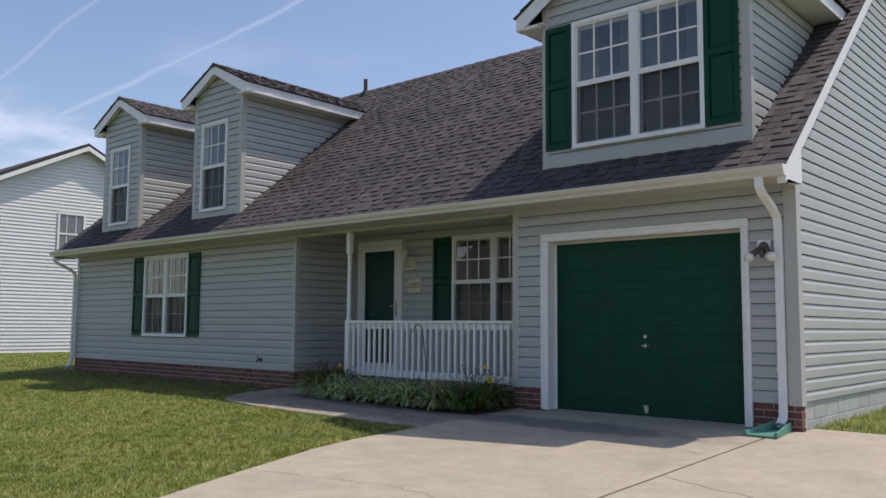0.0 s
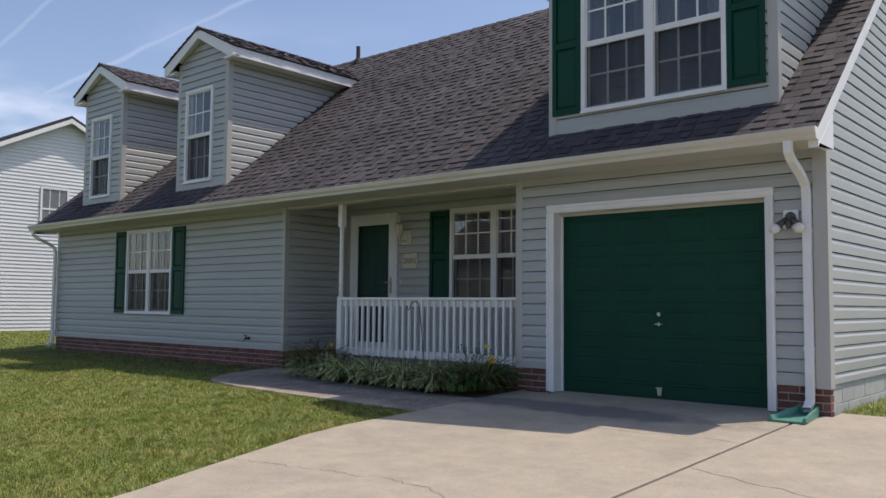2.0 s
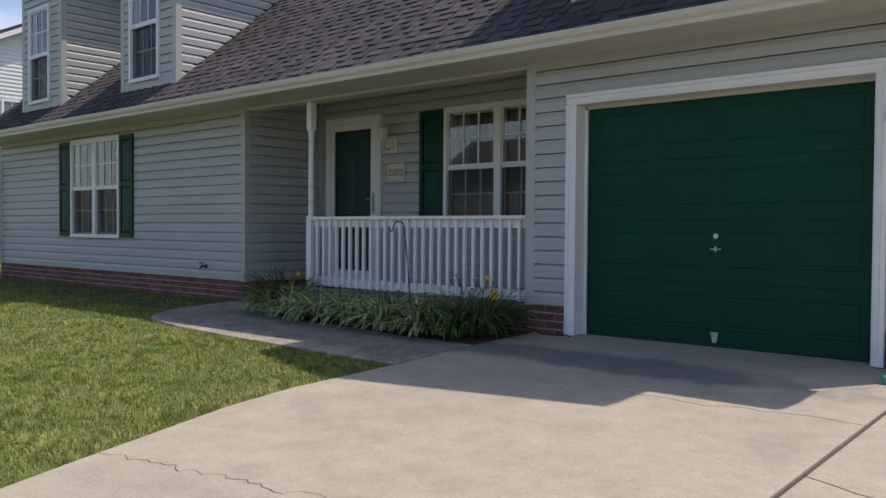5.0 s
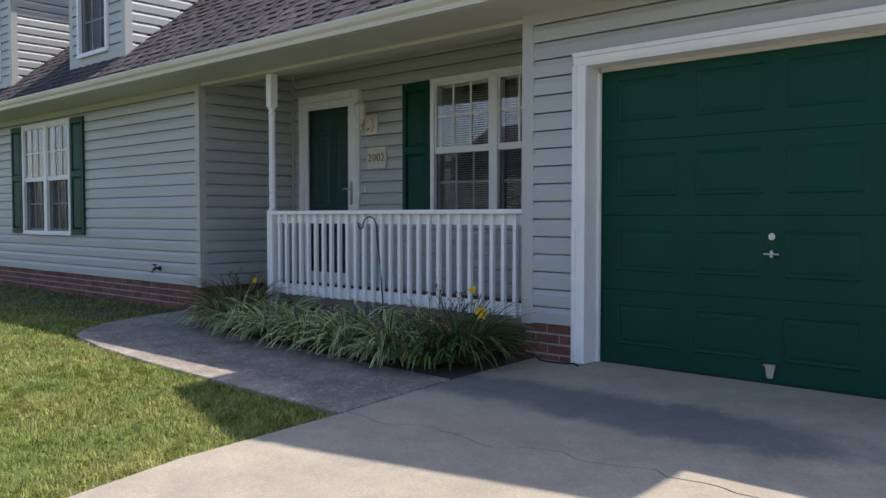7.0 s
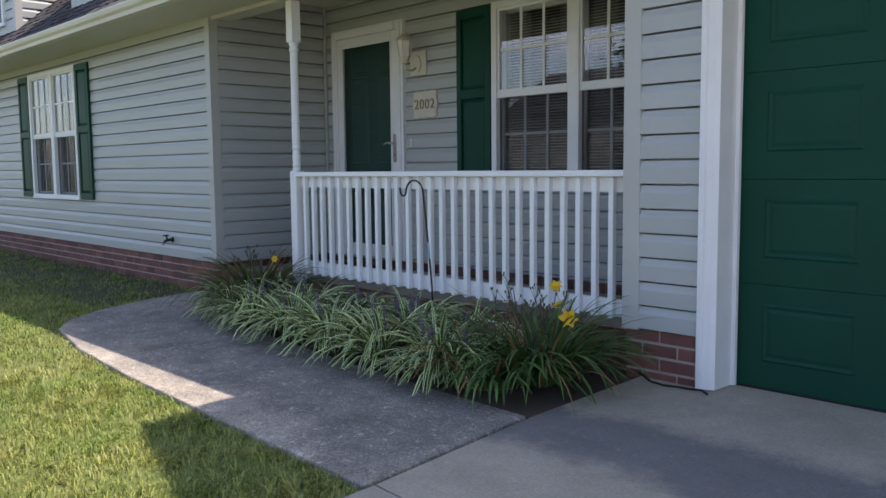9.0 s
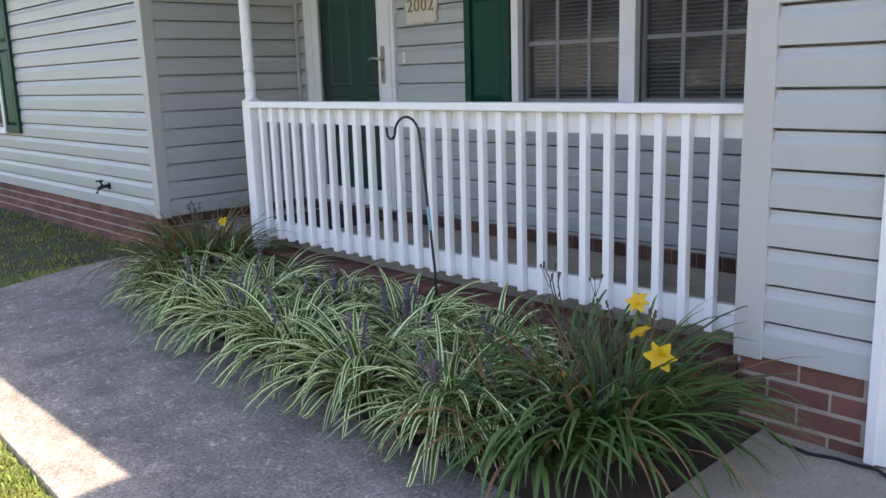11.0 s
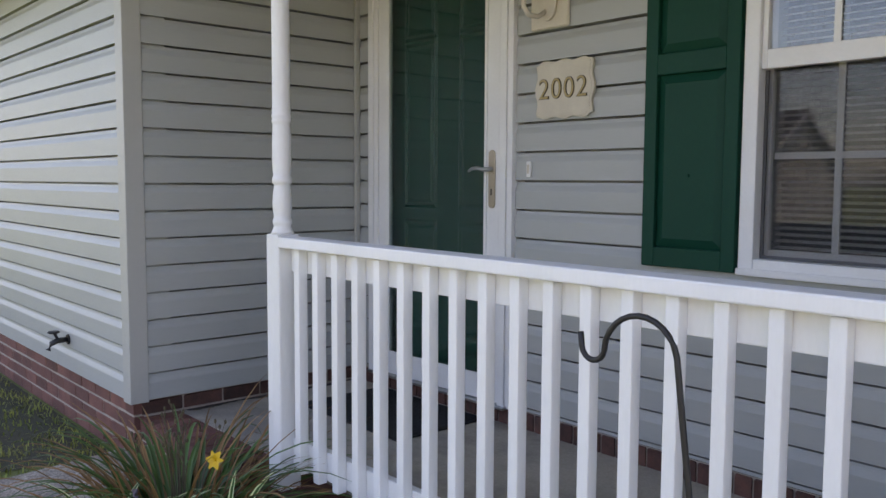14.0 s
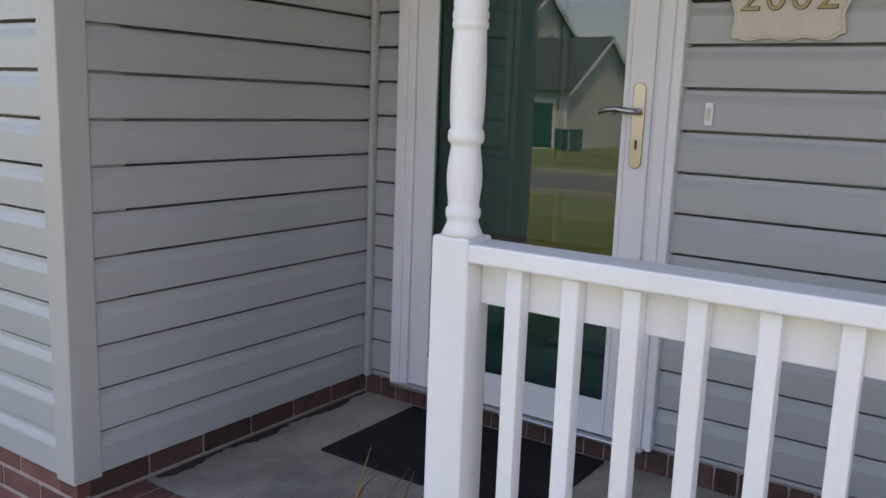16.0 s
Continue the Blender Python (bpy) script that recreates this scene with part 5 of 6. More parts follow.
def lettering(name, text, size, at, material, parent, depth=0.004, rot=(90, 0, 0), label="", thick=0.0):
    """Raised lettering from the built-in font, turned into a mesh."""
    cu = bpy.data.curves.new(name, "FONT")
    cu.body, cu.size, cu.extrude, cu.align_x, cu.align_y, cu.offset = text, size, depth, "CENTER", "CENTER", thick
    tmp = bpy.data.objects.new(name, cu)
    scene.collection.objects.link(tmp)
    me = bpy.data.meshes.new_from_object(tmp.evaluated_get(bpy.context.evaluated_depsgraph_get()))
    bpy.data.objects.remove(tmp)
    me.materials.clear()
    me.materials.append(material)
    ob = new(name, me)
    ob.parent = parent
    ORIGIN[ob] = Vector(at)
    ob.matrix_basis = pose(*(Vector(at) - ORIGIN[parent]), *rot) if parent.parent is None and parent.type == "EMPTY" else pose(0, 0, 0.001)
    return tagged(ob, label)


for k, digit in enumerate("2002"):
    x = scx + (k - 1.5) * 0.070
    numeral = lettering("numeral", digit, 0.125, (x, BACK - 0.0485, scz - 0.002), UMBER, sign, depth=0.003, label="dark-edged numeral " + digit, thick=0.0004)
    lettering("gilding", digit, 0.125, (x, BACK - 0.0495, scz - 0.002), GOLD, numeral, depth=0.003, label="gilt face", thick=-0.0018)

bell = thing("doorbell", (-9.65, BACK - 0.02, 1.33), "small white doorbell button beside the door", "doorbell")
part("bell_plate", box(-9.645, -9.620, BACK - 0.039, BACK - 0.0268, 1.345, 1.415), WHITE, bell, bevel=0.003)
part("bell_button", box(-9.639, -9.626, BACK - 0.042, BACK - 0.0391, 1.36, 1.40), SIGNPAINT, bell, bevel=0.001)

# porch wall lantern
FROST = mat("lantern_glass", (0.75, 0.73, 0.68), (0.68, 0.66, 0.60), 0.25, fine=40)
CREAMMETAL = mat("cream_lantern_paint", (0.70, 0.64, 0.53), (0.58, 0.53, 0.43), 0.45, scale=10, fine=90)
lan = thing("porch_lantern", (-9.52, BACK - 0.02, 1.98), "cream painted carriage lantern on the porch wall", "wall lamp")
part("mount_block", box(-9.625, -9.41, BACK - 0.045, BACK - 0.0268, 1.985, 2.21), CREAMMETAL, lan, bevel=0.012)
lx, ly = -9.53, BACK - 0.19
part("back_plate", Shape().prism([(-9.517 + 0.05 * math.cos(k * math.pi / 10), BACK - 0.0455, 2.09 + 0.075 * math.sin(k * math.pi / 10)) for k in range(20)], (0, 0, 0), (0, -0.014, 0)), CREAMMETAL, lan, bevel=0.003)
part("arm", Shape().tube([(lx, BACK - 0.05, 2.06), (lx, BACK - 0.10, 2.03), (lx, BACK - 0.16, 2.03), (lx, ly, 2.06), (lx, ly, 2.10)], 0.011, 8), CREAMMETAL, lan, smooth=True)
part("lower_cup", Shape().lathe([(0.012, 2.085), (0.03, 2.10), (0.035, 2.12), (0.05, 2.14), (0.052, 2.146)], lx, ly, 6), CREAMMETAL, lan)
part("glass_body", Shape().lathe([(0.046, 2.147), (0.064, 2.29)], lx, ly, 6), FROST, lan, "frosted lantern glass")
bars = Shape()
for k in range(6):
    a = 2 * math.pi * k / 6
    bars.tube([(lx + 0.050 * math.cos(a), ly + 0.050 * math.sin(a), 2.147), (lx + 0.068 * math.cos(a), ly + 0.068 * math.sin(a), 2.292)], 0.005, 6)
part("bars", bars, CREAMMETAL, lan)
part("cap", Shape().lathe([(0.078, 2.292), (0.074, 2.305), (0.04, 2.335), (0.03, 2.342), (0.028, 2.36), (0.012, 2.372), (0.008, 2.40), (0.012, 2.415), (0.004, 2.45)], lx, ly, 12), CREAMMETAL, lan)

# twin floodlight by the garage
fl = thing("floodlight", (-3.02, SY, 1.85), "white twin-bulb security floodlight on the garage wall", "floodlight")
part("back_plate", box(-3.10, -2.95, SY - 0.025, SY + 0.001, 1.80, 1.985), WHITE, fl, bevel=0.015)
BRONZE = mat("bronze_housing", (0.10, 0.085, 0.07), (0.06, 0.05, 0.045), 0.5)
BULB = mat("bulb_glass", (0.74, 0.72, 0.68), (0.66, 0.64, 0.58), 0.3, fine=30)
part("junction_cover", Shape().ball((-3.02, SY - 0.045, 1.90), 0.055, 0.035, 0.06), BRONZE, fl, smooth=True)
part("sensor", Shape().ball((-3.02, SY - 0.10, 1.83), 0.032, 0.032, 0.045), BRONZE, fl, smooth=True)
for sg in (-1, 1):
    part("lamp_holder", Shape().tube([(-3.02 + sg * 0.03, SY - 0.06, 1.89), (-3.02 + sg * 0.065, SY - 0.10, 1.85), (-3.02 + sg * 0.085, SY - 0.13, 1.825)], [0.026, 0.032, 0.036], 12), BRONZE, fl, smooth=True)
    part("bulb", Shape().ball((-3.02 + sg * 0.115, SY - 0.16, 1.79), 0.055, 0.055, 0.05), BULB, fl, "white reflector bulb", smooth=True)

# splash block under the downspout
TEAL = mat("teal_plastic", (0.085, 0.27, 0.205), (0.06, 0.21, 0.16), 0.5, scale=6, fine=90, bump=0.2)
sb = thing("splash_block", (-2.95, 8.35, 0.0), "teal green plastic splash block under the downspout", "splash block")
o, dirv, side = Vector((-2.88, 8.60, 0)), Vector((-0.06, -1, 0)).normalized(), Vector((1, -0.06, 0)).normalized()
gz0 = ground_z(8.4) + 0.032
v = []
for d, w, h, fl_ in ((0.0, 0.10, 0.10, 0.03), (0.25, 0.13, 0.075, 0.018), (0.50, 0.17, 0.045, 0.008)):
    for sx, zz in ((-w, 0), (-w, h), (-w + 0.02, h), (-w + 0.035, fl_), (w - 0.035, fl_), (w - 0.02, h), (w, h), (w, 0)):
        q = o + dirv * d + side * sx
        v.append((q.x, q.y, gz0 + zz - 0.01 * d))
f = [(8 * i + k, 8 * i + (k + 1) % 8, 8 * i + 8 + (k + 1) % 8, 8 * i + 8 + k) for i in range(2) for k in range(8)] + [tuple(range(8)), tuple(range(16, 24))[::-1]]
part("tray", Shape().add(v, f), TEAL, sb, bevel=0.004)
part("back_lip", Shape().prism([tuple(o + side * -0.10 + Vector((0, 0, gz0))), tuple(o + side * 0.10 + Vector((0, 0, gz0))), tuple(o + side * 0.10 + Vector((0, 0, gz0 + 0.10))), tuple(o + side * -0.10 + Vector((0, 0, gz0 + 0.10)))], (0, 0, 0), (0, 0.015, 0)), TEAL, sb)

# garden tap
tap = thing("garden_tap", (-11.825, FL, 0.40), "black metal garden tap on the front wall", "tap")
tx, tz = -11.86, 0.440
part("flange", Shape().prism([(tx + 0.028 * math.cos(k * math.pi / 8), SL + 0.0, tz + 0.028 * math.sin(k * math.pi / 8)) for k in range(16)], (0, 0, 0), (0, -0.008, 0)), IRON, tap)
part("spout", Shape().tube([(tx, SL - 0.005, tz), (tx, SL - 0.06, tz), (tx - 0.005, SL - 0.09, tz - 0.015), (tx - 0.01, SL - 0.105, tz - 0.05)], [0.014, 0.016, 0.015, 0.014], 10), IRON, tap, smooth=True)
part("stem", Shape().tube([(tx, SL - 0.055, tz), (tx, SL - 0.075, tz + 0.045)], 0.008, 8), IRON, tap)
part("wheel", Shape().lathe([(0.028, tz + 0.042), (0.033, tz + 0.048), (0.028, tz + 0.054)], tx, SL - 0.078, 12), IRON, tap)

# shepherd's hook
hook = thing("shepherds_hook", (-7.935, 8.63, 0.0), "black iron shepherd's hook stake in the planting bed", "garden hook")
hk = []
bx, by = -7.930, 8.63
hk += [(bx + 0.10, by, -0.05), (bx + 0.075, by, 0.35), (bx + 0.035, by, 0.70), (bx + 0.008, by, 0.90)]
for k in range(12):
    a = math.radians(12 + k * 13.5)
    hk.append((bx - 0.090 + 0.088 * math.cos(a), by, 0.973 + 0.088 * math.sin(a)))
for k in range(9):
    a = math.radians(-8 - k * 20.5)
    hk.append((bx - 0.206 + 0.030 * math.cos(a), by, 0.984 + 0.030 * math.sin(a)))
hk.append((bx - 0.239, by, 1.010))
part("stake", Shape().tube(hk, 0.0065, 8), IRON, hook, smooth=True)
part("sticker", Shape().tube([(bx + 0.054, by, 0.535), (bx + 0.041, by, 0.645)], 0.0078, 8), mat("label_blue", (0.20, 0.42, 0.50), (0.16, 0.34, 0.42), 0.5), hook, "pale blue paper label")


# ---- planting ----
def leaf_material(name, mid, margin, stripe, rough=0.45, island=0.25):
    """A strap leaf: a green middle and, for variegated kinds, pale margins across its width."""
    m = bpy.data.materials.new(name)
    m.use_nodes = True
    nodes, links = m.node_tree.nodes, m.node_tree.links
    p = nodes["Principled BSDF"]
    uv = nodes.new("ShaderNodeUVMap")
    sp = nodes.new("ShaderNodeSeparateXYZ")
    links.new(uv.outputs[0], sp.inputs[0])
    sub = nodes.new("ShaderNodeMath")
    sub.operation = "SUBTRACT"
    sub.inputs[1].default_value = 0.5
    links.new(sp.outputs["X"], sub.inputs[0])
    ab = nodes.new("ShaderNodeMath")
    ab.operation = "ABSOLUTE"
    links.new(sub.outputs[0], ab.inputs[0])
    rg = nodes.new("ShaderNodeMapRange")
    rg.inputs["From Min"].default_value, rg.inputs["From Max"].default_value = stripe, stripe + 0.06
    links.new(ab.outputs[0], rg.inputs["Value"])
    mx = nodes.new("ShaderNodeMixRGB")
    mx.inputs["Color1"].default_value, mx.inputs["Color2"].default_value = (*mid, 1), (*margin, 1)
    links.new(rg.outputs[0], mx.inputs["Fac"])
    geo = nodes.new("ShaderNodeNewGeometry")
    v = nodes.new("ShaderNodeMapRange")
    v.inputs["To Min"].default_value, v.inputs["To Max"].default_value = 1 - island, 1 + island
    links.new(geo.outputs["Random Per Island"], v.inputs["Value"])
    hs = nodes.new("ShaderNodeHueSaturation")
    links.new(mx.outputs[0], hs.inputs["Color"])
    links.new(v.outputs[0], hs.inputs["Value"])
    links.new(hs.outputs[0], p.inputs["Base Color"])
    p.inputs["Roughness"].default_value = rough
    tr, ms = nodes.new("ShaderNodeBsdfTranslucent"), nodes.new("ShaderNodeMixShader")
    links.new(hs.outputs[0], tr.inputs["Color"])
    ms.inputs["Fac"].default_value = 0.16
    links.new(p.outputs[0], ms.inputs[1])
    links.new(tr.outputs[0], ms.inputs[2])
    links.new(ms.outputs[0], nodes["Material Output"].inputs["Surface"])
    return m


LIRIOPE = leaf_material("variegated_leaf", (0.055, 0.125, 0.028), (0.66, 0.71, 0.36), 0.25, island=0.5)
DAYLILY = leaf_material("daylily_leaf", (0.068, 0.135, 0.032), (0.09, 0.16, 0.042), 0.3, island=0.45)
DRYLEAF = leaf_material("dry_leaf", (0.24, 0.135, 0.055), (0.30, 0.18, 0.08), 0.3, 0.8)
LAVENDER = mat("lavender_spike", (0.17, 0.14, 0.165), (0.12, 0.10, 0.11), 0.8, fine=200)
YELLOW = mat("yellow_petal", (0.75, 0.50, 0.015), (0.70, 0.42, 0.01), 0.5, translucent=0.25)
STALK = mat("dry_stalk", (0.10, 0.085, 0.045), (0.07, 0.055, 0.03), 0.8)


def straps(rnd, cx, cy, cz, count, length, width, lean, curl, spread=0.07):
    """Arching strap leaves from one crown: vertices, faces and widths across for the leaf pattern."""
    v, f, uv = [], [], []
    for _ in range(count):
        az = rnd.uniform(0, 2 * math.pi)
        r0 = spread * math.sqrt(rnd.random())
        p = Vector((cx + r0 * math.cos(az), cy + r0 * math.sin(az), cz))
        az += rnd.uniform(-0.5, 0.5)
        out = Vector((math.cos(az), math.sin(az), 0))
        side = Vector((-math.sin(az), math.cos(az), 0))
        L = length * rnd.uniform(0.6, 1.15)
        a = rnd.uniform(0.08, lean)
        bend = curl * rnd.uniform(0.55, 1.25)
        twist = rnd.uniform(-0.35, 0.35)
        w = width * rnd.uniform(0.7, 1.15)
        n, base = 8, len(v)
        for i in range(n + 1):
            k = i / n
            ang = a + bend * k ** 1.4
            if i:
                p = p + (out * math.sin(ang) + Vector((0, 0, math.cos(ang)))) * (L / n)
            if p.z < 0.0:
                p.z = 0.0 + rnd.uniform(0.0, 0.01)
            hw = w * 0.5 * (0.65 + 0.35 * min(k * 4, 1)) * (1 - k ** 3.5) + 0.0006
            sd = (side + Vector((0, 0, twist * k))).normalized()
            up = (out * -math.cos(ang) + Vector((0, 0, math.sin(ang)))) * hw * 0.5
            v += [tuple(p - sd * hw + up), tuple(p), tuple(p + sd * hw + up)]
        for i in range(n):
            q = base + 3 * i
            f += [(q, q + 1, q + 4, q + 3), (q + 1, q + 2, q + 5, q + 4)]
            uv += [(0, 0), (0.5, 0), (0.5, 1), (0, 1), (0.5, 0), (1, 0), (1, 1), (0.5, 1)]
    return v, f, uv


def leaves(name, data, material, parent, label=""):
    s = Shape()
    s.v, s.f = data[0], data[1]
    ob = part(name, s, material, parent, label, smooth=True)
    layer = ob.data.uv_layers.new(name="leaf")
    layer.data.foreach_set("uv", [c for pair in data[2] for c in pair])
    return ob


def liriope(seed, x, y, size=1.0, spikes=2, count=150):
    rnd = random.Random(seed)
    z = ground_z(y) + 0.02
    t = thing("lilyturf_clump", (x, y, z), "variegated green and cream lilyturf clump in the bed", "plant", "lilyturf clumps in the bed")
    leaves("foliage", straps(rnd, x, y, z, count, 0.46 * size, 0.0250, 0.95, 2.1, 0.085), LIRIOPE, t)
    for _ in range(spikes):
        s = Shape()
        bx, by = x + rnd.uniform(-0.09, 0.09), y + rnd.uniform(-0.09, 0.09)
        tx, ty, h = bx + rnd.uniform(-0.06, 0.06), by + rnd.uniform(-0.06, 0.02), rnd.uniform(0.28, 0.36) * size
        for k in range(9):
            q = 0.55 + 0.45 * k / 8
            for j in range(4):
                a = rnd.uniform(0, 6.28)
                s.ball((bx + (tx - bx) * q + 0.009 * math.cos(a), by + (ty - by) * q + 0.009 * math.sin(a), z + h * q), 0.006, 0.006, 0.008, 6, 4)
        s.tube([(bx, by, z), (tx, ty, z + h)], 0.003, 5)
        part("flower_spike", s, LAVENDER, t, "faded lavender flower spike", smooth=True)
    return t


def lily_flower(s, c, face, size, rnd):
    face = Vector(face).normalized()
    side = face.cross(Vector((0, 0, 1))).normalized()
    up = side.cross(face)
    for k in range(6):
        a = k * math.pi / 3 + rnd.uniform(-0.1, 0.1)
        d = side * math.cos(a) + up * math.sin(a)
        e = face.cross(d)
        v, f = [], []
        for i in range(6):
            q = i / 5
            p = Vector(c) + face * size * (0.9 * q - 0.55 * q * q) + d * size * (0.18 * q + 0.75 * q * q)
            w = size * 0.40 * math.sin(math.pi * (0.15 + 0.80 * q)) * (0.75 if k % 2 else 1.0)
            v += [p - e * w + face * w * 0.25, p, p + e * w + face * w * 0.25]
        for i in range(5):
            f += [(3 * i, 3 * i + 1, 3 * i + 4, 3 * i + 3), (3 * i + 1, 3 * i + 2, 3 * i + 5, 3 * i + 4)]
        s.add(v, f)


def daylily(seed, x, y, flowers, dry, label, count=110, length=0.56, stalks=8):
    rnd = random.Random(seed)
    z = ground_z(y) + 0.02
    t = thing("daylily", (x, y, z), label, "plant")
    leaves("foliage", straps(rnd, x, y, z, count, length, 0.017, 0.8, 1.9, 0.17), DAYLILY, t)
    if dry:
        leaves("dry_leaves", straps(rnd, x, y, z, dry, length * 1.02, 0.012, 0.8, 1.4, 0.2), DRYLEAF, t, "brown withered leaves")
    for k in range(stalks):
        a = rnd.uniform(0, 6.28)
        h = rnd.uniform(0.38, 0.52)
        tip = Vector((x + 0.28 * math.cos(a) * rnd.random(), y + 0.2 * math.sin(a) * rnd.random(), z + h))
        s = Shape().tube([(x + 0.05 * math.cos(a), y + 0.05 * math.sin(a), z), tuple(tip * 0.6 + Vector((x, y, z)) * 0.4 + Vector((0, 0, 0.04))), tuple(tip)], [0.004, 0.003, 0.002], 5)
        for j in range(3):
            q = tip + Vector((rnd.uniform(-0.03, 0.03), rnd.uniform(-0.03, 0.03), rnd.uniform(0.0, 0.06)))
            s.tube([tuple(tip - Vector((0, 0, 0.03))), tuple(q)], 0.0015, 4)
            s.ball(tuple(q), 0.005, 0.005, 0.009, 6, 4)
        part("seed_stalk", s, STALK, t, "dry brown seed stalk")
    for fx, fy, fz, face, size in flowers:
        s = Shape()
        lily_flower(s, (fx, fy, fz), face, size, rnd)
        part("flower", s, YELLOW, t, "yellow lily flower", smooth=True)
        part("flower_stalk", Shape().tube([(x, y, z), ((x + fx) / 2, (y + fy) / 2 + 0.02, z + (fz - z) * 0.6), (fx, fy, fz)], [0.004, 0.0035, 0.003], 6), DAYLILY, t)
    return t


CLUMPS = [(-9.70, 8.24, 0.9), (-9.22, 8.14, 0.95), (-8.68, 8.10, 1.0), (-8.14, 8.05, 1.05), (-7.60, 8.02, 1.05), (-7.08, 8.0, 1.0), (-9.10, 8.52, 0.95), (-8.50, 8.48, 0.95), (-7.80, 8.44, 1.0), (-7.30, 8.42, 0.95), (-8.85, 8.36, 0.9), (-8.25, 8.40, 0.9), (-7.55, 8.30, 0.9), (-9.40, 8.42, 0.85), (-7.92, 8.58, 0.85), (-7.38, 8.56, 0.8), (-8.38, 8.60, 0.85), (-6.98, 8.18, 0.85)]
for i, (x, y, s) in enumerate(CLUMPS):
    liriope(20 + i, x, y - 0.05, s * 1.06, 1 + (i % 3), 165)
daylily(50, -9.82, 8.46, [(-9.49, 8.44, 0.43, (0.5, -0.8, 0.3), 0.035)], 140, "daylily clump with withered leaves and one yellow flower", 270, 0.66, 12)
daylily(51, -6.58, 8.25, [(-6.36, 8.20, 0.37, (0.45, -0.85, 0.15), 0.056), (-6.43, 8.20, 0.42, (-0.3, -0.3, 0.8), 0.046), (-6.45, 8.21, 0.52, (0.2, -0.6, 0.5), 0.042), (-6.72, 8.18, 0.22, (-0.8, -0.5, 0.2), 0.036)], 40, "daylily clump with several yellow flowers", 240, 0.60, 16)
daylily(52, -6.92, 8.48, [], 6, "dark green daylily clump beside the railing", 130, 0.52, 4)
daylily(53, -6.70, 8.00, [], 18, "arching dark green daylily clump at the corner of the bed", 130, 0.50, 4)

# ---- lawn ----
GRASS = leaf_material("grass_blade", (0.085, 0.135, 0.028), (0.11, 0.16, 0.035), 0.3, 0.55, 0.4)


def in_lawn(x, y):
    """Where the front and side lawns grow (arrays)."""
    ex, ey = np.array([p[0] for p in EDGE[::-1]]), np.array([p[1] for p in EDGE[::-1]])
    edge = np.interp(y, ey, ex)
    wx, wy = np.array([p[0] for p in WALK_FRONT]), np.array([p[1] for p in WALK_FRONT])
    front = np.where(x < -11.15, 8.72, np.interp(x, wx, wy))
    front = np.where(x < XL, 40.0, front)
    left = (x < edge - 0.005) & (y < front - 0.005)
    right = (x > XR + 0.02) & (y > 8.97)
    return left | right


def grass(name, x0, x1, y0, y1, per_m2, width, height, seed, label):
    rng = np.random.default_rng(seed)
    n = int((x1 - x0) * (y1 - y0) * per_m2)
    x, y = rng.uniform(x0, x1, n), rng.uniform(y0, y1, n)
    # thin, tufted growth
    tuft = np.sin(x * 7.1 + 1.3 * np.sin(y * 5.3)) * np.sin(y * 6.7 + 1.7 * np.sin(x * 4.1))
    # sparser along the shaded wall, so the darkened soil strip shows
    shaded = (x < -11.1) & (x > XL) & (y > 7.65)
    keep = in_lawn(x, y) & (rng.random(n) < np.where(shaded, 0.42, 0.78) + 0.22 * tuft)
    x, y, tuft = x[keep], y[keep], tuft[keep]
    n = len(x)
    z = -0.06 + 0.04 * (np.clip(y, -8, 9.5) - 8.0)
    az = rng.uniform(0, 2 * np.pi, n) * 0.55 + 4.0 * np.sin(x * 9.3 + 2.1 * np.sin(y * 7.7)) + 3.0 * np.cos(y * 8.9 + 1.9 * np.sin(x * 6.1))
    h = height * rng.uniform(0.45, 1.15, n) * (1 + 0.22 * tuft)
    lean = rng.uniform(0.15, 1.6, n) * h
    w = width * rng.uniform(0.6, 1.2, n)
    dx, dy = np.cos(az), np.sin(az)
    sx, sy = -dy * w / 2, dx * w / 2
    co = np.empty((n, 5, 3), np.float32)
    co[:, 0] = np.stack([x - sx, y - sy, z], 1)
    co[:, 1] = np.stack([x + sx, y + sy, z], 1)
    mx, my, mz = x + dx * lean * 0.35, y + dy * lean * 0.35, z + h * 0.65
    co[:, 2] = np.stack([mx + sx * 0.8, my + sy * 0.8, mz], 1)
    co[:, 3] = np.stack([mx - sx * 0.8, my - sy * 0.8, mz], 1)
    co[:, 4] = np.stack([x + dx * lean, y + dy * lean, z + h * np.clip(1.05 - 0.35 * lean / h, 0.6, 1)], 1)
    me = bpy.data.meshes.new(name)
    me.vertices.add(5 * n)
    me.vertices.foreach_set("co", co.ravel())
    first = np.arange(n, dtype=np.int32)[:, None] * 5
    loops = np.concatenate([first + np.array([0, 1, 2, 3]), first + np.array([3, 2, 4])], 1).ravel()
    me.loops.add(7 * n)
    me.loops.foreach_set("vertex_index", loops.astype(np.int32))
    me.polygons.add(2 * n)
    start = (np.arange(n, dtype=np.int32)[:, None] * 7 + np.array([0, 4])).ravel()
    me.polygons.foreach_set("loop_start", start.astype(np.int32))
    me.update(calc_edges=True)
    me.validate()
    me.materials.append(LAWN)
    return tagged(new(name, me), label, "grass", "", "stuff")


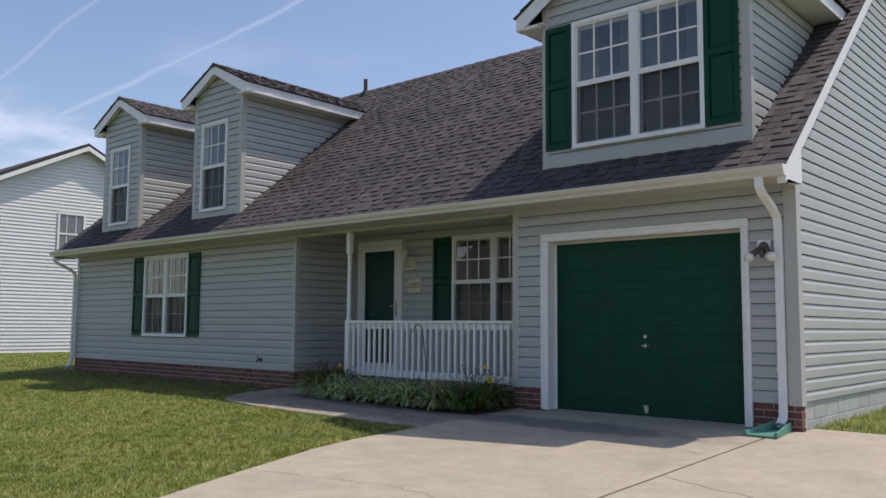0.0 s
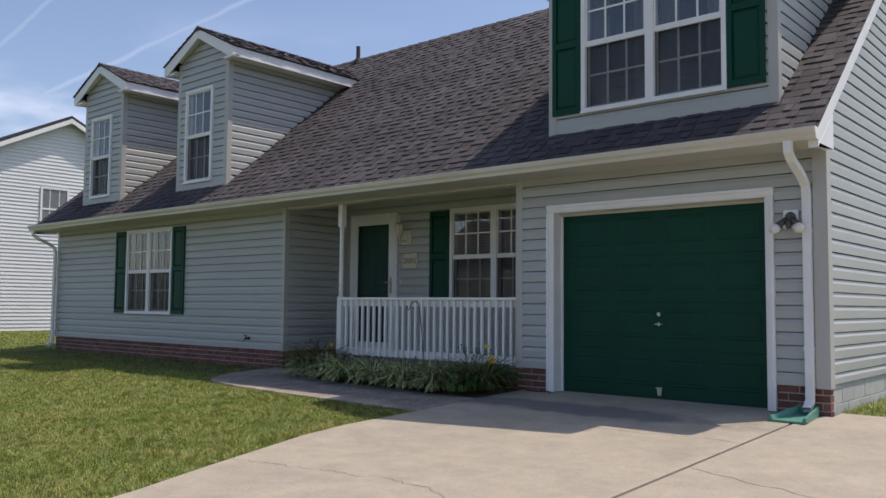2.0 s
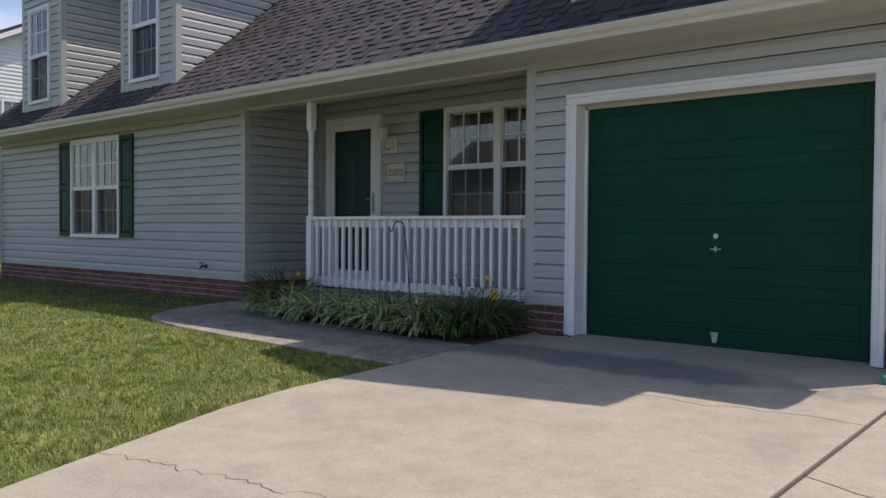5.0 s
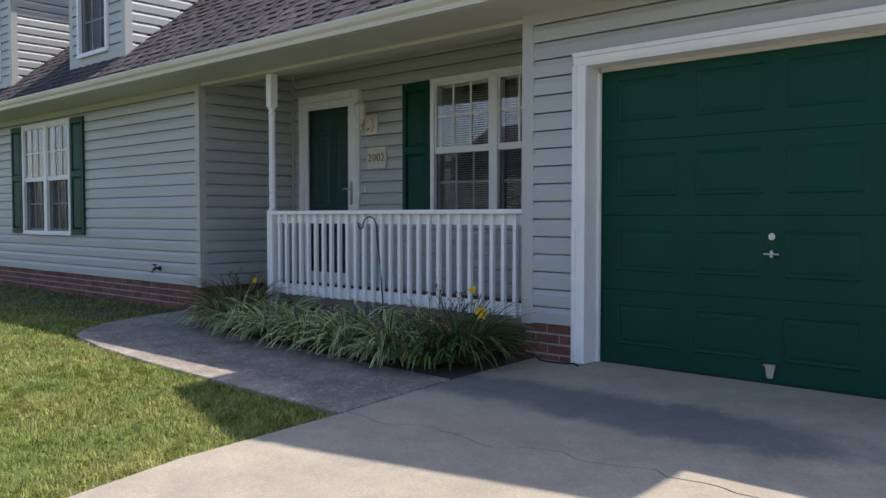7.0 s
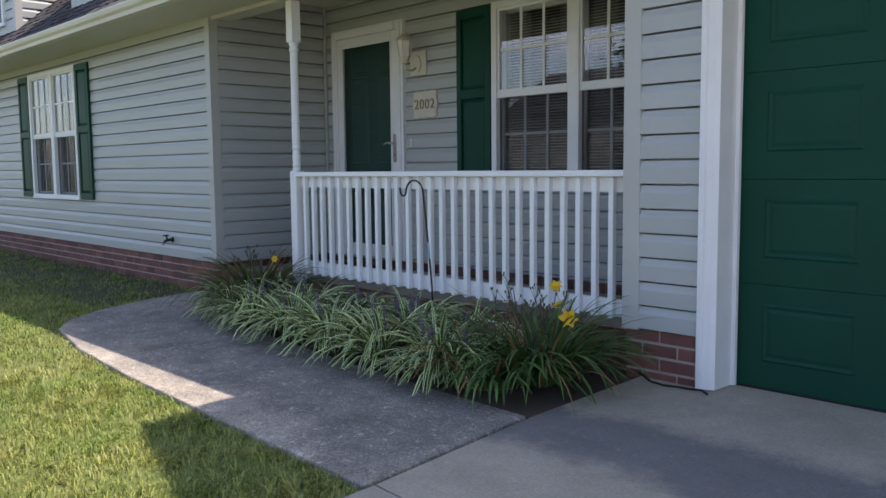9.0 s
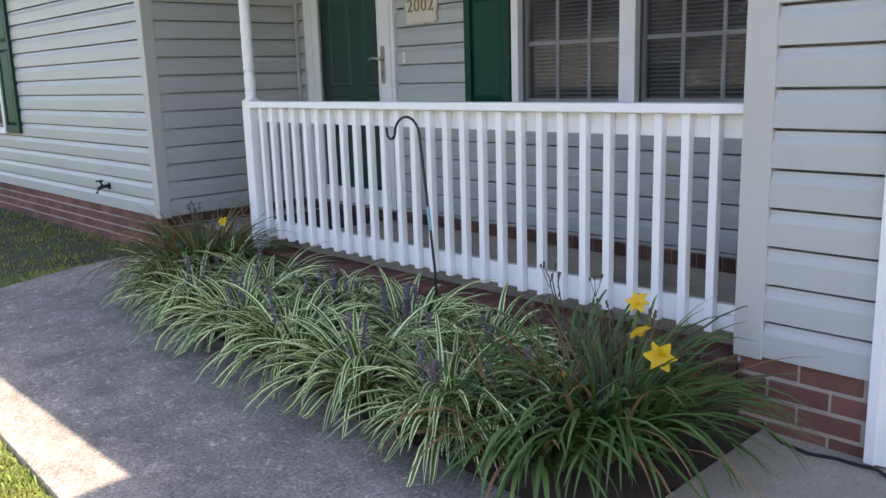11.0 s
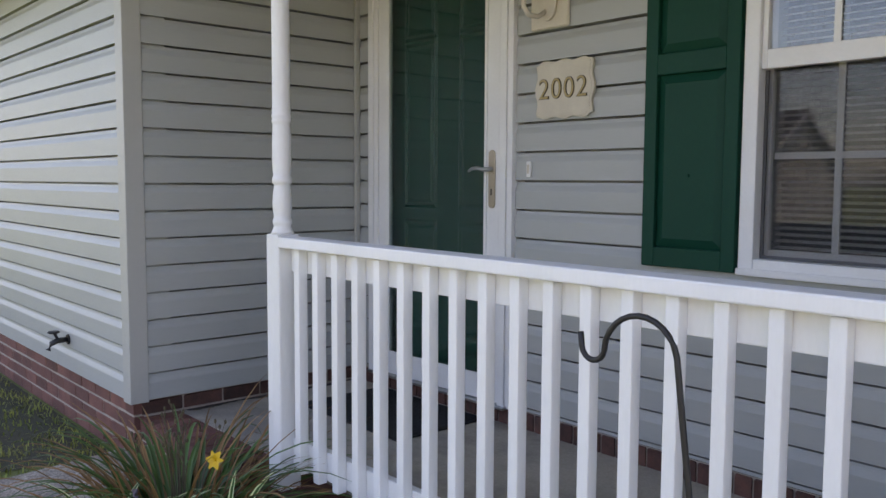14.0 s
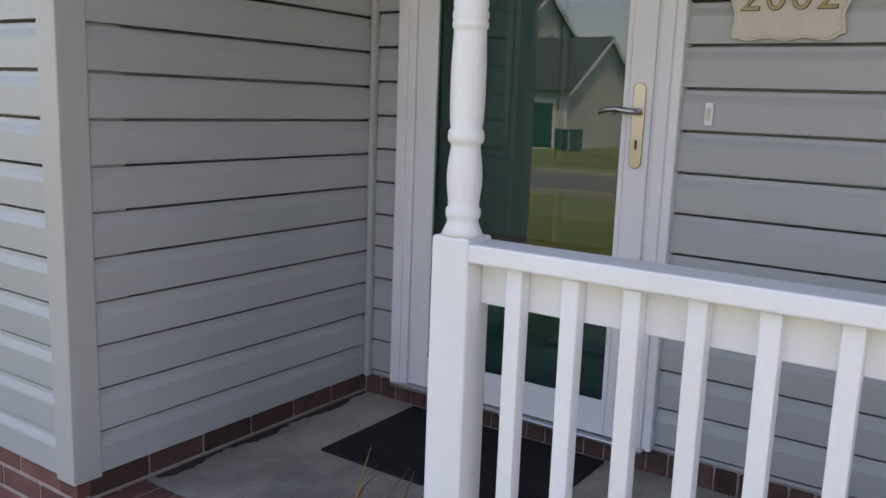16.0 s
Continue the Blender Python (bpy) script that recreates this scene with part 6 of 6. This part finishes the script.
LAWN = mat("lawn_blades", (0.125, 0.215, 0.022), (0.33, 0.31, 0.085), 0.55, scale=1.8, fine=13, mottle=0.75, island=0.5, translucent=0.3)
grass("grass", -9.2, -4.9, 1.0, 7.0, 6800, 0.0058, 0.040, 1, "dense mown lawn grass beside the driveway")
grass("grass", -19.5, -9.2, 1.0, 8.7, 2700, 0.0075, 0.042, 2, "mown lawn grass before the front wall")
grass("grass", -31.0, -19.5, 1.0, 16.0, 650, 0.014, 0.045, 3, "mown lawn grass between the houses")
grass("grass", -2.75, 1.6, 8.9, 15.5, 2200, 0.006, 0.07, 4, "mown lawn grass beside the gable end")
grass("grass", -9.2, -5.0, -3.2, 1.0, 1600, 0.008, 0.042, 5, "mown lawn grass along the driveway")


# ---- neighbouring houses ----
NSIDE = mat("pale_siding", (0.68, 0.69, 0.70), (0.62, 0.63, 0.64), 0.5, scale=0.8, fine=20)
TAN = mat("tan_siding", (0.55, 0.51, 0.44), (0.49, 0.455, 0.39), 0.5, scale=0.8, fine=20)
NROOF = mat("dark_roofing", (0.05, 0.047, 0.052), (0.03, 0.029, 0.032), 0.9, scale=2, fine=40, mottle=0.8, bump=0.4, bump_scale=30)
NGLASS = mat("distant_window_glass", (0.16, 0.17, 0.18), (0.11, 0.12, 0.13), 0.08, spec=0.8)


def lapped(o, u, n, width, z0, top, pitch_at, step=0.127):
    """Lap siding on a far wall; pitch_at(z) gives the two ends at a height."""
    s, z = Shape(), z0
    o, u, n = Vector(o), Vector(u), Vector(n)
    while z < top - 0.02:
        zb = min(z + step, top)
        (a0, b0), (a1, b1) = pitch_at(z), pitch_at(zb)
        q = [o + u * a0 + n * 0.026, o + u * b0 + n * 0.026, o + u * b1 + n * 0.001, o + u * a1 + n * 0.001]
        s.add([(q[0].x, q[0].y, z), (q[1].x, q[1].y, z), (q[2].x, q[2].y, zb), (q[3].x, q[3].y, zb)], [(0, 1, 2, 3)])
        q = [o + u * a0, o + u * b0, o + u * b0 + n * 0.026, o + u * a0 + n * 0.026]
        s.add([(p.x, p.y, z) for p in q], [(0, 1, 2, 3)])
        z = zb
    return s


def gable_house(name, cx, cy, turn, half, depth, base, eave, pitch, material, label, windows=(), garage=None, side_garage=None):
    """A simple two-storey gable house; its front gable looks along local -y before the turn."""
    t = thing(name, (0, 0, 0), label, "house")
    t.matrix_basis = pose(cx, cy, 0, 0, 0, turn)
    apex = eave + pitch * half
    core = Shape().prism([(-half, 0, base - 0.4), (half, 0, base - 0.4), (half, 0, eave), (0, 0, apex), (-half, 0, eave)], (0, 0, 0), (0, depth, 0))
    wall = part("wall", core, material, t)
    ends = lambda z: (-half, half) if z <= eave else (-(apex - z) / pitch, (apex - z) / pitch)
    part("siding", lapped((0, 0, 0), (1, 0, 0), (0, -1, 0), half, base, apex, ends), material, wall)
    for sg in (1, -1):
        part("siding", lapped((sg * half, 0, 0), (0, 1, 0), (sg, 0, 0), depth, base, eave, lambda z: (0, depth)), material, wall)
    part("foundation", box(-half - 0.01, half + 0.01, -0.02, depth, base - 0.4, base), BLOCK, t)
    rs = Shape()
    e, o = half + 0.35, 0.3
    for sg in (1, -1):
        rs.prism([(sg * e, -o, eave - pitch * 0.35), (0, -o, apex), (0, -o, apex + 0.12), (sg * e, -o, eave - pitch * 0.35 + 0.12)], (0, 0, 0), (0, depth + 2 * o, 0))
    part("roof", rs, NROOF, t, "dark shingle gable roof")
    for sg in (1, -1):
        part("rake_board", Shape().prism([(sg * e, -o - 0.03, eave - pitch * 0.35 - 0.16), (0, -o - 0.03, apex - 0.16), (0, -o - 0.03, apex + 0.0), (sg * e, -o - 0.03, eave - pitch * 0.35 + 0.0)], (0, 0, 0), (0, 0.028, 0)), WHITE, t)
        part("corner_board", box(min(sg * half, sg * (half + 0.03)), max(sg * half, sg * (half + 0.03)), -0.03, 0.1, base, eave), WHITE, t)
    for a, b, c, d in windows:
        w = part("window", Shape().box(a, a + 0.07, -0.06, -0.018, c, d).box(b - 0.07, b, -0.06, -0.018, c, d).box(a + 0.07, b - 0.07, -0.06, -0.018, d - 0.07, d).box(a + 0.07, b - 0.07, -0.06, -0.018, c, c + 0.07).box(a + 0.07, b - 0.07, -0.05, -0.018, (c + d) / 2 - 0.03, (c + d) / 2 + 0.03), WHITE, t)
        g = Shape()
        for k in (1, 2):
            x = a + (b - a) * k / 3
            g.box(x - 0.012, x + 0.012, -0.036, -0.031, c + 0.07, d - 0.07)
        part("grille", g, WHITE, w)
        part("pane", box(a + 0.06, b - 0.06, -0.03, -0.02, c + 0.06, d - 0.06), NGLASS, w)
    if garage:
        a, b, c = garage
        gdoor = part("garage_door", box(a, b, -0.03, -0.017, base, c), WHITE, t)
        for k in range(4):
            part("door_rib", box(a + 0.05, b - 0.05, -0.035, -0.0305, base + 0.06 + k * (c - base) / 4, base + (k + 0.85) * (c - base) / 4), WHITE, gdoor)
    if side_garage:
        a, b, c = side_garage
        sdoor = part("garage_door", box(half + 0.018, half + 0.05, a, b, base, c), GREEN, t, "dark green garage door")
        part("door_casing", Shape().box(half + 0.018, half + 0.06, a - 0.1, a, base, c + 0.1).box(half + 0.018, half + 0.06, b, b + 0.1, base, c + 0.1).box(half + 0.018, half + 0.06, a, b, c, c + 0.1), WHITE, sdoor)
    return t


# next door, its side gable towards the walk
gable_house("house", -30.0, 13.9, 90, 4.6, 11.0, 0.02, 5.25, 0.5, NSIDE, "white-sided two-storey neighbouring house with a dark roof", [(-0.88, 0.12, 3.5, 5.05)])
# across the street
gable_house("house", -27.5, -29.4, 90, 4.4, 4.2, -0.70, 2.15, 0.62, TAN, "tan-sided garage wing of the house across the street", [], None, (0.7, 3.3, 1.45))
gable_house("house", -31.6, -30.2, 90, 4.6, 9.0, -0.70, 4.5, 0.62, TAN, "tan-sided two-storey house across the street", [(-1.0, 0.0, 4.2, 5.4)])
gable_house("house", -8.5, -28.0, 180, 4.6, 10.0, -0.65, 4.4, 0.75, NSIDE, "white-sided gable house across the street", [(-2.6, -1.6, 0.4, 1.8), (1.2, 2.2, 0.4, 1.8), (-0.5, 0.5, 3.0, 4.3)])
gable_house("house", 8.0, -27.0, 180, 4.6, 10.0, -0.65, 4.4, 0.8, TAN, "tan-sided gable house across the street", [(-2.6, -1.6, 0.4, 1.8), (1.2, 2.2, 0.4, 1.8)])
slab_of("driveway_5", [(-31.0, -24.95), (-31.0, -11.4), (-28.0, -11.4), (-28.0, -24.95)][::-1], "pale concrete driveway across the street", 0.02, CONCRETE, "driveway", 0.0)

BIN = mat("bin_plastic", (0.02, 0.07, 0.045), (0.015, 0.05, 0.035), 0.5)
for k, x in enumerate((-27.3, -26.5)):
    bn = thing("wheelie_bin", (x, -24.2, -0.7), "dark green wheeled refuse bin across the street", "refuse bin", "refuse bins")
    part("body", Shape().prism([(x - 0.24, -24.5, -0.66), (x + 0.24, -24.5, -0.66), (x + 0.24, -23.95, -0.66), (x - 0.24, -23.95, -0.66)], (0, 0, 0), (0, 0, 0.92)), BIN, bn, bevel=0.03)
    part("lid", box(x - 0.28, x + 0.28, -24.53, -23.9, 0.262, 0.33), BIN, bn, bevel=0.02)

BARK = mat("bark", (0.09, 0.07, 0.055), (0.055, 0.043, 0.035), 0.95, scale=6, fine=40, bump=0.8, bump_scale=40)
FOLIAGE = mat("tree_leaves", (0.045, 0.085, 0.022), (0.075, 0.115, 0.035), 0.6, scale=0.7, fine=9, island=0.4, translucent=0.25)


def tree(seed, x, y, height, spread):
    """A broadleaf tree: tapered trunk, limbs, and a loose crown of small leaf clumps."""
    rnd = random.Random(seed)
    z = ground_z(y)
    t = thing("tree", (x, y, z), "leafy green broadleaf tree across the street", "tree", "trees across the street")
    trunk = Shape().tube([(x, y, z - 0.2), (x + 0.1, y, z + height * 0.25), (x, y + 0.1, z + height * 0.6), (x + 0.1, y, z + height * 0.85)], [0.26, 0.2, 0.12, 0.04], 10)
    tips = []
    for k in range(13):
        a, h = rnd.uniform(0, 6.28), rnd.uniform(0.28, 0.75) * height
        r = spread * rnd.uniform(0.5, 0.95) * (1.15 - h / height)
        tip = (x + r * math.cos(a), y + r * math.sin(a), z + h + rnd.uniform(0.5, 1.6))
        trunk.tube([(x, y, z + h), ((x + tip[0]) / 2, (y + tip[1]) / 2, z + h + 0.5), tip], [0.08, 0.05, 0.02], 6)
        tips.append(tip)
    tips += [(x + rnd.uniform(-0.8, 0.8), y + rnd.uniform(-0.8, 0.8), z + height * rnd.uniform(0.8, 1.0)) for _ in range(4)]
    part("trunk", trunk, BARK, t, smooth=True)
    v, f = [], []
    for tip in tips:
        for _ in range(130):
            d = Vector((rnd.gauss(0, 1), rnd.gauss(0, 1), rnd.gauss(0, 0.75))) * spread * 0.23
            c = Vector(tip) + d
            u = Vector((rnd.gauss(0, 1), rnd.gauss(0, 1), rnd.gauss(0, 1))).normalized()
            w = u.orthogonal().normalized()
            L = rnd.uniform(0.14, 0.26)
            n = len(v)
            v += [tuple(c - u * L), tuple(c + w * L * 0.6), tuple(c + u * L), tuple(c - w * L * 0.6)]
            f.append((n, n + 1, n + 2, n + 3))
    part("crown", Shape().add(v, f), FOLIAGE, t)


for i, (x, y, h, s) in enumerate(((-14.6, -33.0, 9.0, 3.4), (-2.0, -36.0, 8.0, 3.0), (-36.0, -34.0, 10.0, 3.6), (16.0, -33.0, 9.0, 3.2))):
    tree(60 + i, x, y, h, s)
